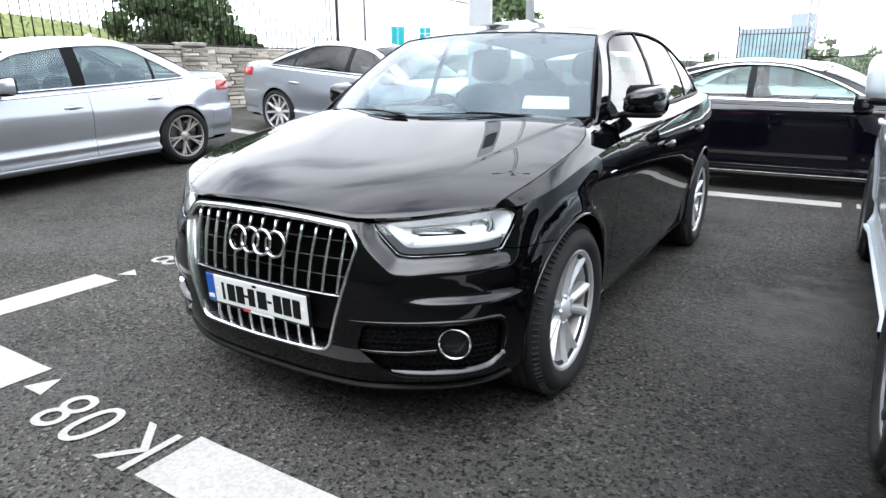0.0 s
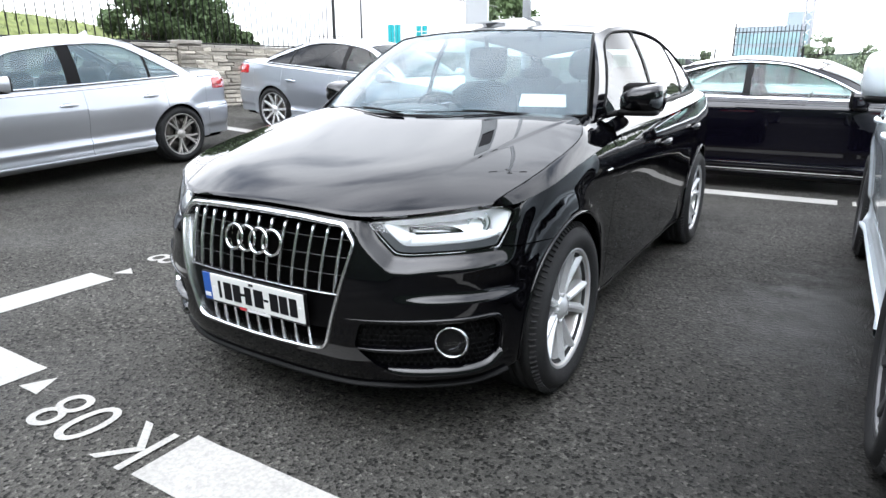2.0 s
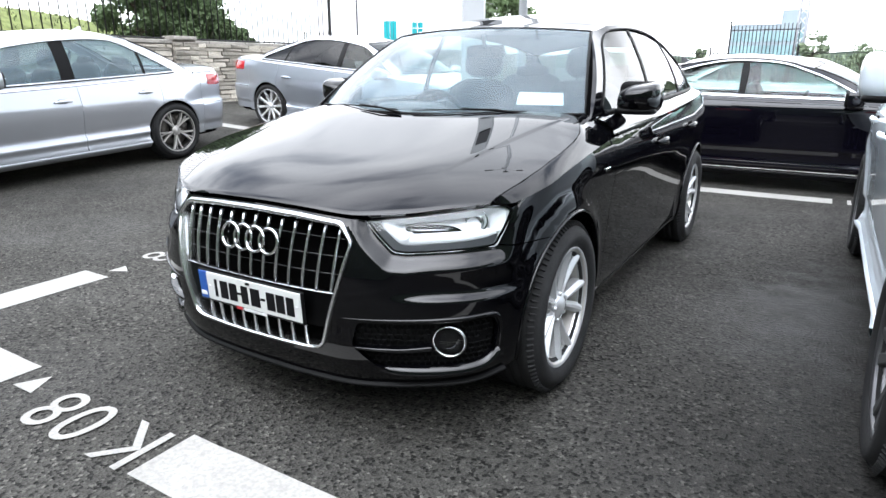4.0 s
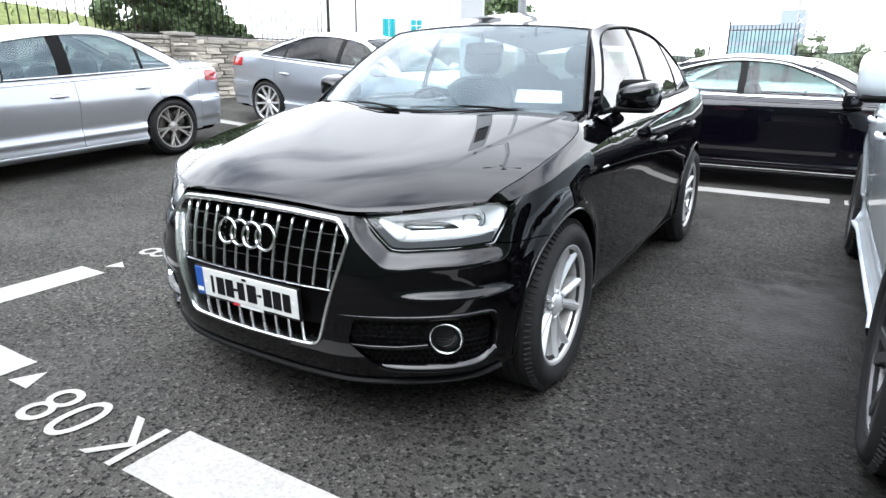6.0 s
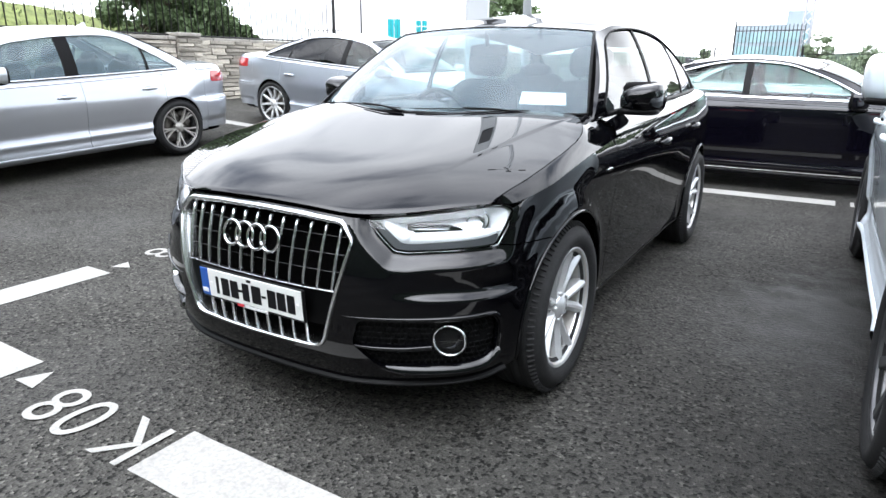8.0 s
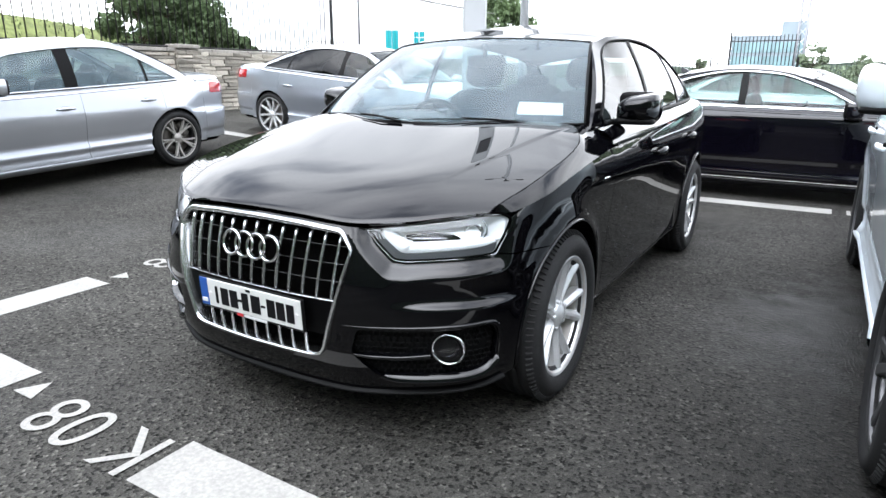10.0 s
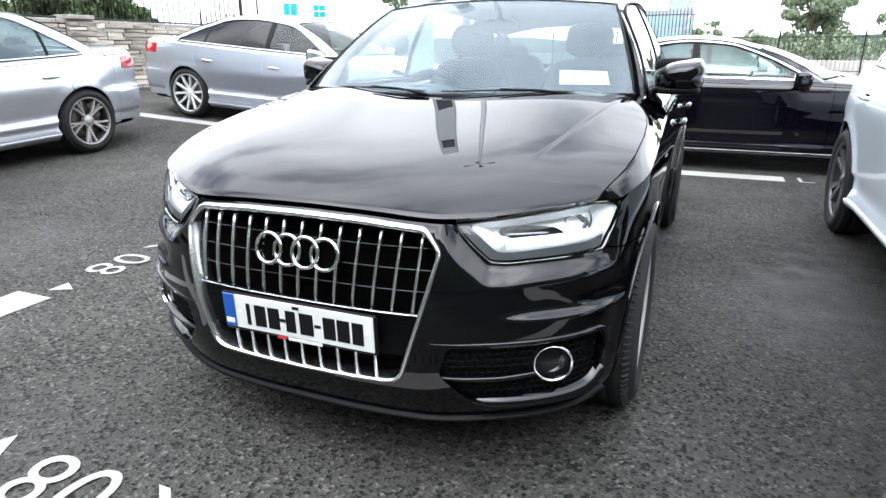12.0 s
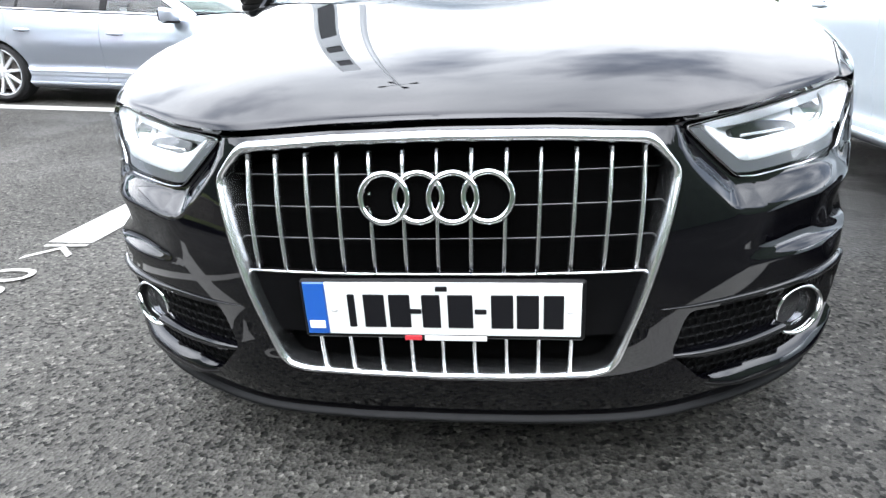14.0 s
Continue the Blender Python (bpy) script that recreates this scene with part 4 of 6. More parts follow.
def asphalt_material():
    m = bpy.data.materials.new("asphalt")
    m.use_nodes = True
    n, l = m.node_tree.nodes, m.node_tree.links
    b = n["Principled BSDF"]
    co = n.new("ShaderNodeTexCoord")
    big, mid, chips, grit = n.new("ShaderNodeTexNoise"), n.new("ShaderNodeTexNoise"), n.new("ShaderNodeTexVoronoi"), n.new("ShaderNodeTexVoronoi")
    big.inputs["Scale"].default_value, big.inputs["Detail"].default_value = .55, 5
    mid.inputs["Scale"].default_value, mid.inputs["Detail"].default_value = 22, 5
    chips.inputs["Scale"].default_value, grit.inputs["Scale"].default_value = 85, 190
    for t in (big, mid, chips, grit):
        l.new(co.outputs["Object"], t.inputs["Vector"])

    def times(a, b):
        x = n.new("ShaderNodeMix")
        x.data_type, x.blend_type = "RGBA", "MULTIPLY"
        x.inputs[0].default_value = 1.0
        l.new(a, x.inputs[6])
        l.new(b, x.inputs[7])
        return x.outputs[2]

    def spread(fac, f0, f1, t0, t1):
        r = n.new("ShaderNodeMapRange")
        for k, v in (("From Min", f0), ("From Max", f1), ("To Min", t0), ("To Max", t1)):
            r.inputs[k].default_value = v
        l.new(fac, r.inputs["Value"])
        return r.outputs["Result"]
    one, two = n.new("ShaderNodeSeparateColor"), n.new("ShaderNodeSeparateColor")
    l.new(chips.outputs["Color"], one.inputs["Color"])
    l.new(grit.outputs["Color"], two.inputs["Color"])
    ramp = n.new("ShaderNodeValToRGB")
    for k, (at, c) in enumerate(((0.0, .006), (.17, .018), (.28, .043), (.89, .058), (1.0, .115))):
        e = ramp.color_ramp.elements[k] if k < 2 else ramp.color_ramp.elements.new(at)
        e.position, e.color = at, (c, c * .965, c * .88, 1)
    l.new(one.outputs["Red"], ramp.inputs["Fac"])
    col = times(ramp.outputs["Color"], spread(two.outputs["Red"], 0, 1, .74, 1.26))
    col = times(col, spread(mid.outputs["Fac"], .3, .7, .85, 1.15))
    col = times(col, spread(big.outputs["Fac"], .3, .7, .74, 1.24))
    # the driving lane is dustier and paler than the bays; by the pale SUV its shade is painted in
    sep, lane_and_shade = n.new("ShaderNodeSeparateXYZ"), n.new("ShaderNodeValToRGB")
    l.new(co.outputs["Object"], sep.inputs["Vector"])
    for k, (at, c) in enumerate(((0.0, 1.0), (.36, 1.0), (.48, .96), (.58, .84), (.66, .34), (1.0, .30))):
        e = lane_and_shade.color_ramp.elements[k] if k < 2 else lane_and_shade.color_ramp.elements.new(at)
        e.position, e.color = at, (c, c, c * (1.02 - .04 * c), 1)
    l.new(spread(sep.outputs["X"], -6, 6, 0, 1), lane_and_shade.inputs["Fac"])
    # brightens the asphalt again towards the back right
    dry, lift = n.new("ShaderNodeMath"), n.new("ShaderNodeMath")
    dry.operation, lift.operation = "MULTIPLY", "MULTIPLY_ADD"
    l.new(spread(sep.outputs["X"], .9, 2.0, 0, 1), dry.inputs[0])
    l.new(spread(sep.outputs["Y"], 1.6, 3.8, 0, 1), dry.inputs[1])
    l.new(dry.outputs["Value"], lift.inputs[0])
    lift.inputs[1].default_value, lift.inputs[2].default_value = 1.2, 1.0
    # a damp patch with a ragged edge between the bays
    ragged = n.new("ShaderNodeTexNoise")
    ragged.inputs["Scale"].default_value, ragged.inputs["Detail"].default_value = 4.5, 6
    l.new(co.outputs["Object"], ragged.inputs["Vector"])
    at, far, edge = n.new("ShaderNodeMapping"), n.new("ShaderNodeVectorMath"), n.new("ShaderNodeMath")
    at.inputs["Location"].default_value, at.inputs["Scale"].default_value = (-1.85 / .5, -2.3 / .8, 0), (1 / .5, 1 / .8, 0)
    far.operation, edge.operation = "LENGTH", "ADD"
    l.new(co.outputs["Object"], at.inputs["Vector"])
    l.new(at.outputs["Vector"], far.inputs[0])
    l.new(far.outputs["Value"], edge.inputs[0])
    l.new(spread(ragged.outputs["Fac"], .3, .7, -.5, .5), edge.inputs[1])
    wet = spread(edge.outputs["Value"], 1.3, .2, 0, 1)
    dry_colour = times(times(col, lane_and_shade.outputs["Color"]), lift.outputs["Value"])
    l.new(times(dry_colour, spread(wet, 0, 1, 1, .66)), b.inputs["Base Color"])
    l.new(spread(wet, 0, 1, .13, .25), b.inputs["Specular IOR Level"])
    damp = n.new("ShaderNodeTexNoise")
    damp.inputs["Scale"].default_value, damp.inputs["Detail"].default_value = .8, 4
    l.new(co.outputs["Object"], damp.inputs["Vector"])
    dr = n.new("ShaderNodeMapRange")
    dr.inputs["From Min"].default_value, dr.inputs["From Max"].default_value = .36, .56
    dr.inputs["To Min"].default_value, dr.inputs["To Max"].default_value = .55, .85
    l.new(damp.outputs["Fac"], dr.inputs["Value"])
    gloss = n.new("ShaderNodeMix")
    l.new(wet, gloss.inputs[0])
    l.new(dr.outputs["Result"], gloss.inputs[2])
    gloss.inputs[3].default_value = .42
    l.new(gloss.outputs[0], b.inputs["Roughness"])
    bp = n.new("ShaderNodeBump")
    bp.inputs["Distance"].default_value, bp.inputs["Strength"].default_value = .006, .9
    l.new(chips.outputs["Distance"], bp.inputs["Height"])
    bp2 = n.new("ShaderNodeBump")
    bp2.inputs["Distance"].default_value, bp2.inputs["Strength"].default_value = .004, .7
    l.new(mid.outputs["Fac"], bp2.inputs["Height"])
    l.new(bp.outputs["Normal"], bp2.inputs["Normal"])
    l.new(bp2.outputs["Normal"], b.inputs["Normal"])
    return m


def road_paint_material():
    m = material("road_paint", (.30, .292, .272), .75, grain=.22, grain_scale=70, stain=.16, stain_scale=2.5, bump=.002, bump_scale=90)
    return m


ASPHALT, ROAD_PAINT = asphalt_material(), road_paint_material()
GRASS = material("grass", (.135, .16, .05), .9, grain=.4, grain_scale=6, stain=.35, stain_scale=.3, bump=.05, bump_scale=5)

axis = [-900, -400, -200, -110, -70, -45, -32, -24] + [-18 + .75 * k for k in range(49)] + [24, 32, 45, 70, 110, 200, 400, 900]
g = Geo()
n = len(axis)
g.add([(x, y, ground_z(x, y)) for y in axis for x in axis], [(j * n + i, j * n + i + 1, (j + 1) * n + i + 1, (j + 1) * n + i) for j in range(n - 1) for i in range(n - 1)])
single("ground", g, ASPHALT, "dark grey worn asphalt of a car park", "ground", kind="structure")


def marking(poly, label, h=.05, lift=.004):
    g = Geo()
    panel(g, poly, lambda x, y: Vector((x, y, ground_z(x, y) + lift)), h, (), 0)
    return single("road_marking", g, ROAD_PAINT, label, "road marking", group="parking bay markings", kind="structure")


def bar_line(x0, x1, y0, y1, cut=3.0):
    """A painted line with slightly ragged edges."""
    rnd = random.Random(int(x0 * 100) + int(y0 * 77))
    def edge(ax, ay, bx, by):
        k = max(2, int(math.hypot(bx - ax, by - ay) / .12))
        return [(ax + (bx - ax) * i / k + rnd.uniform(-.002, .002), ay + (by - ay) * i / k + rnd.uniform(-.002, .002)) for i in range(k)]
    return marking(edge(x0, y0, x1, y0) + edge(x1, y0, x1, y1) + edge(x1, y1, x0, y1) + edge(x0, y1, x0, y0), "worn white painted bay line on asphalt", .12)


bar_line(-.10, 3.6, -.475, -.215)
bar_line(-4.2, -1.11, -.475, -.215)
bar_line(-2.23, -1.99, -3.4, .63)
bar_line(-2.23, -1.99, 1.66, 4.9)
bar_line(-2.6, 1.84, 5.50, 5.76)
bar_line(2.75, 6.5, 5.50, 5.76)
bar_line(-7.05, -2.9, 5.50, 5.72)
bar_line(-8.6, -7.35, 5.50, 5.72)
marking([(-1.05, -.362), (-.91, -.362), (-.98, -.24)], "small white painted arrowhead on asphalt")
marking([(-2.10, .70), (-1.99, .76), (-2.10, .82)], "small white painted arrowhead on asphalt")


def bay_text(text, x, y, turn, size=.345):
    """Painted characters, thick strokes, a few millimetres above the asphalt."""
    cu = bpy.data.curves.new("bay_text", "FONT")
    cu.body, cu.size, cu.align_x, cu.align_y, cu.extrude, cu.offset = text, size, "CENTER", "CENTER", .0, -.001
    cu.space_character = 1.08
    tmp = bpy.data.objects.new("bay_text", cu)
    scene.collection.objects.link(tmp)
    dg = bpy.context.evaluated_depsgraph_get()
    me = bpy.data.meshes.new_from_object(tmp.evaluated_get(dg))
    bpy.data.objects.remove(tmp)
    me.materials.clear()
    me.materials.append(ROAD_PAINT)
    tip = (ground_z(x - .3, y) - ground_z(x + .3, y)) / .6
    return single("bay_marking_text", me, None, "white painted bay letters and digits " + text, "road marking",
                  pose(x, y, ground_z(x, y) + .006, 0, math.degrees(math.atan(tip)), turn), kind="structure")


bay_text("K", -.235, -.355, 180)
bay_text("08", -.605, -.36, 180)
bay_text("K", -2.11, 1.545, -90)
bay_text("08", -2.11, 1.15, -90)
bay_text("L", 2.02, 5.62, 0)
bay_text("0", 2.78, 5.62, 0)

# ---------- stone wall with railings ----------
STONE = material("pale_wall_stone", (.36, .33, .28), .85, grain=.25, grain_scale=30, stain=.3, stain_scale=4, bump=.006, bump_scale=25, per_piece=.32)
MORTAR = material("wall_mortar", (.17, .155, .135), .95, grain=.2, grain_scale=60)
IRON = material("black_iron", (.012, .012, .013), .5, .3, stain=.3, stain_scale=5)
COPING = material("wall_coping", (.30, .28, .25), .85, grain=.2, grain_scale=30, stain=.25, stain_scale=3)

stone_rnd = random.Random(5)
STONE_MESHES = []
for k in range(14):
    g = Geo()
    block(g, (stone_rnd.uniform(.22, .62), .10, stone_rnd.choice((.055, .065, .075, .085))), Matrix(), stone_rnd.uniform(.006, .014))
    v = g.v
    g.v = [(x + stone_rnd.uniform(-.006, .006), y + stone_rnd.uniform(-.012, .012), z + stone_rnd.uniform(-.004, .004)) for x, y, z in v]
    STONE_MESHES.append((g.mesh("stone", STONE), max(p[0] for p in g.v) - min(p[0] for p in g.v)))


def stone_wall(name, ax, ay, bx, by, z0, height, label="low dry-stone style wall of pale thin stones"):
    """A wall core with separate stones on the face that looks to the yard."""
    L = math.hypot(bx - ax, by - ay)
    turn = math.atan2(by - ay, bx - ax)
    root = single(name, block(Geo(), (L, .30, height), Matrix.Translation((L / 2, .15, height / 2)), .01), MORTAR, label, "wall",
                  Matrix.Translation((ax, ay, z0)) @ Matrix.Rotation(turn, 4, "Z"), kind="structure")
    g = Geo()
    x = 0.0
    while x < L:
        w = min(stone_rnd.uniform(.7, 1.1), L - x)
        block(g, (w - .01, .42, .07), Matrix.Translation((x + w / 2, .15, height + .035)), .012)
        x += w
    part("coping", g, COPING, root, "flat grey coping stones")
    return root, L, height


def lay_stones(root, a, b, height, limit, rest):
    """Courses of stones from a to b along a wall; those past the limit are joined."""
    count, joined, z = 0, Geo(), .0
    while z < height - .03:
        course = stone_rnd.choice((.06, .075, .09))
        x = a
        while x < b - .02:
            me, w = stone_rnd.choice(STONE_MESHES)
            cut = w * (stone_rnd.uniform(.4, 1) if x == a else 1)
            if b - x - cut < .12:
                cut = b - x
            m = Matrix.Translation((x + cut / 2, -.012 + stone_rnd.uniform(-.010, .010), z + course / 2)) @ Matrix.Diagonal((cut / w, 1, course / .074, 1))
            if count < limit and not rest:
                part("stone", me, None, root, at=m)
                count += 1
            else:
                joined.add([m @ v.co for v in me.vertices], [tuple(q.vertices) for q in me.polygons], flat=True)
            x += cut + .008
        z += course
    if joined.v:
        tagged(part("stone_courses", joined, STONE, root), kind="stuff")


# ---------- the black compact SUV ----------
LAMP_GREY = material("lamp_silver", (.92, .93, .94), .25, .3, grain=.04)
PANEL_BLACK = material("grille_panel_black", (.0012, .0012, .0014), .42, 0, .08, grain=.1)
FOG_GREY = material("fog_lamp_bowl", (.06, .06, .065), .15, .8)
BEZEL = material("lamp_bezel_grey", (.045, .047, .05), .35, 0, .5)
HEADLIGHT = [(.475, .784), (.525, .735), (.575, .690), (.62, .686), (.78, .692), (.955, .700), (.985, .75), (1.012, .815), (.995, .829), (.88, .824), (.75, .810), (.60, .797)]
GRILLE_HALF = [(0, .336), (.280, .340), (.313, .350), (.330, .372), (.434, .712), (.433, .728), (.398, .775), (.380, .785), (.2, .796), (0, .799)]
GRILLE = GRILLE_HALF + [(-a, b) for a, b in reversed(GRILLE_HALF[1:-1])]
INTAKE = [(.455, .463), (.62, .462), (.80, .466), (.915, .472), (.945, .43), (.935, .335), (.89, .298), (.75, .285), (.58, .283), (.515, .296), (.43, .375)]
FOG = (.762, .392, .052)
HOOD_END = .925
LOOP = 1 if sum(a[0] * b[1] - b[0] * a[1] for a, b in zip(HEADLIGHT, HEADLIGHT[1:] + HEADLIGHT[:1])) > 0 else -1
SLAT_STEP, SLAT_FAN = .0615, .30

suv = Shape(
    plan=[(0, .0), (.2, .005), (.4, .030), (.56, .094), (.70, .180), (.80, .272), (.862, .390), (.89, .55), (.903, .82), (.905, 1.4), (.905, 2.4), (.905, 3.0), (.90, 3.42), (.87, 3.85), (.80, 4.12), (.6, 4.28), (.3, 4.33), (0, 4.34)],
    front=[(.15, .13), (.185, .085), (.200, .066), (.212, .058), (.225, .050), (.24, .043), (.26, .034), (.28, .026), (.31, .017), (.34, .011), (.37, .007), (.42, .004), (.50, .0), (.58, .006), (.66, .020), (.74, .044), (.79, .066), (.84, .10), (.92, .17)],
    side=[(.15, .12), (.20, .085), (.26, .05), (.34, .036), (.44, .03), (.60, .020), (.72, .010), (.80, .002), (.86, .002), (.92, .012), (1.0, .03), (1.1, .06)],
    shoulder=[(0, .808), (.2, .805), (.42, .794), (.60, .800), (.75, .813), (.88, .826), (1.0, .832), (1.2, .874), (1.45, .915), (1.9, .962), (2.3, .975), (3.0, .995), (3.8, 1.03), (4.5, 1.06), (5.2, 1.08), (6.2, 1.08)],
    crown=[(-.02, .806), (.06, .812), (.12, .842), (.2, .874), (.35, .915), (.6, .974), (.9, 1.040), (1.03, 1.072), (1.2, 1.10), (1.4, 1.11), (2.4, 1.11), (3.4, 1.12), (4.0, 1.13), (4.34, 1.1)],
    fw=.815, rw=3.415, arch=.385, flare=.014, ledge=HEADLIGHT,
    xe=[(1.0, .62), (1.83, .583), (2.2, .60), (2.8, .595), (3.4, .565), (3.9, .535)], ze=[(1.0, 1.40), (1.83, 1.438), (2.1, 1.480), (2.5, 1.498), (3.0, 1.478), (3.5, 1.425), (3.9, 1.36)], inset=.09, power=2.7)

SUV_CABIN = dict(a0=1.27, a1=1.83, d1=3.78, d0=4.16, screen_glass=SCREEN, screen_base=.755, sy0=.985, sbow=.325, sz0=1.062, sedge=.003, sy1=1.74, sz1=1.464, by0=4.22, bz0=1.10, by1=3.84, bz1=1.445,
                 crown=.032, rise=.045, windows=[(1.36, 2.36), (2.40, 3.22), (3.25, 3.80)], seams=(1.33, 2.38, 3.26), hood_x=.78, mirror=(1.69, 1.132, .775), mirror_size=(.210, .17, .140), pillar_mat=UNDER, back_x=.575, trim_r=.005, doff=2.4, aoff=2.6, toff=.7, corner=.06)


def mirrored(poly, sg):
    q = [(sg * a, b) for a, b in poly]
    return q if sg > 0 else q[::-1]


def suv_front(car, S, P, paint):
    skin = lambda s, z: S.belt(s, z)
    # bumper
    seam = 1.225
    right = [(0, .214), (.2, .214), (.4, .215), (.6, .218), (.78, .224), (.92, .234), (1.02, .252)]
    arch_pts = [(S.s_of(y), z) for y, z in arc(S.fw, S.wz, S.arch, 194, 120, 24) if z > .262 and z < .682]
    top = [(seam - .012, .684), (1.08, .692), (.965, .698)] + [q for q in reversed(HEADLIGHT[:6])][1:] + [(.45, .791), (.42, .792), (.2, .803), (0, .806)]
    half = right + arch_pts + top
    outline = half + [(-a, b) for a, b in reversed(half[1:-1])]
    holes = [GRILLE, mirrored(rounded(INTAKE, .02), 1), mirrored(rounded(INTAKE, .02), -1)]
    g = Geo()
    halo = []
    for d in (.004, .009, .014, .026, .040, .050, .056, .064):
        big = [(a - .74, b - .755) for a, b in resample(rounded(HEADLIGHT, .012), .012)]
        for (ax, ay), (bx, by) in zip(big, big[1:] + big[:1]):
            t = Vector((bx - ax, by - ay)).normalized()
            u, v = (ax + bx) / 2 + .74 + t.y * d * LOOP, (ay + by) / 2 + .755 - t.x * d * LOOP
            if abs(distance_to(HEADLIGHT, u, v) - d) < .004 and not inside(HEADLIGHT, u, v):
                halo.append((u, v))
    panel(g, outline, skin, .019, holes, .02, fine=halo + [(-a, b) for a, b in halo])
    bumper = part("front_bumper", g, paint, car)
    # splitter under the bumper
    g = Geo()
    ss = np.linspace(-1.0, 1.0, 60)
    lowz = lambda s: float(np.interp(abs(s), [p[0] for p in right], [p[1] for p in right]))
    rows = [[S.belt(s, lowz(s) + dz, o) for s in ss] for dz, o in ((.010, -.003), (.004, .010), (-.001, .018), (-.005, .019), (-.009, .014), (-.011, -.16))]
    loft(g, rows[::-1])
    part("front_splitter", g, PLASTIC, bumper, "dark plastic lower lip")
    # the hood's smooth field: an even polynomial through the deck, rolled down at the nose
    ledge, S.ledge = S.ledge, None
    nose_line = [tuple(S.belt(s, S.zs(s)).xy) for s in np.linspace(0, HOOD_END, 90)]
    S.ledge = ledge
    nose_z = np.convolve(np.pad([S.zs(s) for s in np.linspace(0, HOOD_END, 90)], 6, mode="reflect", reflect_type="odd"), np.ones(13) / 13, "valid")
    nx_, ny_ = np.array([p[0] for p in nose_line]), np.array([p[1] for p in nose_line])
    in_x, in_y = -np.gradient(ny_), np.gradient(nx_)
    size = np.hypot(in_x, in_y)
    in_x, in_y = in_x / size, in_y / size
    seam_x = lambda y: float(np.interp(y, [nose_line[-1][1], .42, .5, .62, .8, .95, 1.05, 1.13, 1.2, 1.3], [nose_line[-1][0], .800, .825, .842, .848, .842, .826, .795, .757, .745]))
    crease_x = lambda y: .505 + (y - .2) * .215

    def outer_plane(x, y):
        """The flat flank of the hood, from the crease to the seam."""
        cx, sx = crease_x(y), seam_x(y)
        zc, zs_ = S.deck(cx, y).z - .004, S.deck(sx, y).z
        t = (x - cx) / max(.02, sx - cx)
        return zc + (zs_ - zc) * (.86 * t + .14 * t * t)
    samples = []
    for y in np.linspace(.16, 1.25, 56):
        for x in np.linspace(0, .86, 44):
            if x < S.width(y) * .975 and np.hypot(nx_ - x, ny_ - y).min() > .10:
                samples.append((x, y, outer_plane(x, y) if x > crease_x(y) and y > .42 else S.deck(x, y).z))
    samples += [(nx_[i], ny_[i], nose_z[i] + .013) for i in range(0, 88, 2) for _ in range(8)]
    powers = [(i, j) for i in (0, 2, 4, 6) for j in range(5) if i + j <= 8]
    A = np.array([[(x / .8) ** i * y ** j for i, j in powers] for x, y, z in samples])
    fit = np.linalg.lstsq(A, np.array([z for _, _, z in samples]), rcond=None)[0]

    def field(x, y):
        return float(sum(c * (x / .8) ** i * y ** j for c, (i, j) in zip(fit, powers)))

    def hood_top(x, y):
        ax = abs(x)
        z, cx = field(ax, y), crease_x(y)
        if ax > cx - .06:
            over = outer_plane(ax, y) + field(cx, y) - (S.deck(cx, y).z - .004)
            t = (ax - cx) / max(.02, seam_x(y) - cx)
            over += (S.deck(seam_x(y), y).z - outer_plane(seam_x(y), y) - field(cx, y) + S.deck(cx, y).z - .004) * max(0.0, min(1.0, t))
            z += (over - z) * smooth_step(.36, .70, y) * smooth_step(cx - .06, cx + .06, ax)
        fold = smooth_step(cx - .002, cx + .018, ax) * (1 - smooth_step(cx, seam_x(y), ax))
        z -= .0022 * smooth_step(.33, .62, y) * fold
        d = np.hypot(nx_ - ax, ny_ - y)
        i = int(d.argmin())
        deep = (ax - nx_[i]) * in_x[i] + (y - ny_[i]) * in_y[i] if d[i] < .04 else 1.0
        if deep < .013:
            w = np.exp(-(d - d[i]) / .01)
            z0 = float((w * nose_z).sum() / w.sum()) + .006
            z = z0 + (z - z0) * (1 - (1 - max(-.6, float(deep) / .013)) ** 2)
        return Vector((x, y, z))
    nose_normals = []
    for i in range(1, 89):
        t = Vector((nx_[i + 1] - nx_[i - 1], ny_[i + 1] - ny_[i - 1])).normalized()
        nose_normals.append((nx_[i], ny_[i], -t.y, t.x))
    for sg in (-1, 1):
        # intake: honeycomb bed, blades, fog lamp
        g = Geo()
        bed = rounded([(a, b) for a, b in INTAKE], .02)
        panel(g, mirrored(bed, sg), lambda s, z: S.belt(s, z, -.026), .03, (), 0)
        part("intake_bed", g, PLASTIC, bumper)
        g = Geo()
        for row in range(11):
            z = .265 + row * .020
            for col in range(26):
                s = .44 + col * .023 + (row % 2) * .0115
                if inside(INTAKE, s, z) and distance_to(INTAKE, s, z) > .008 and math.hypot(s - FOG[0], z - FOG[1]) > FOG[2] + .012 and abs(z - .365 - max(0, s - .6) * .1) > .012:
                    hexa = [S.belt(sg * (s + .0135 * math.cos(a)), z + .0115 * math.sin(a), -.021) for a in np.linspace(0, 2 * math.pi, 6, endpoint=False)]
                    tube(g, hexa, .0026, 4, closed=True)
        part("intake_mesh", g, PLASTIC, bumper, "black honeycomb intake mesh")
        g = Geo()
        path = [(s, .367 + max(0, s - .6) * .09) for s in np.linspace(.405, .70, 14)]
        ease = lambda s: smooth_step(.39, .52, s)
        rows = [[S.belt(sg * s, z + dz * (.25 + .75 * ease(s)), -.006 + (o + .006) * ease(s)) for s, z in path] for dz, o in ((.007, -.035), (.006, .006), (.0, .010), (-.012, .003), (-.014, -.035))]
        loft(g, rows[::-1], flip=sg < 0)
        part("intake_blade", g, paint, bumper)
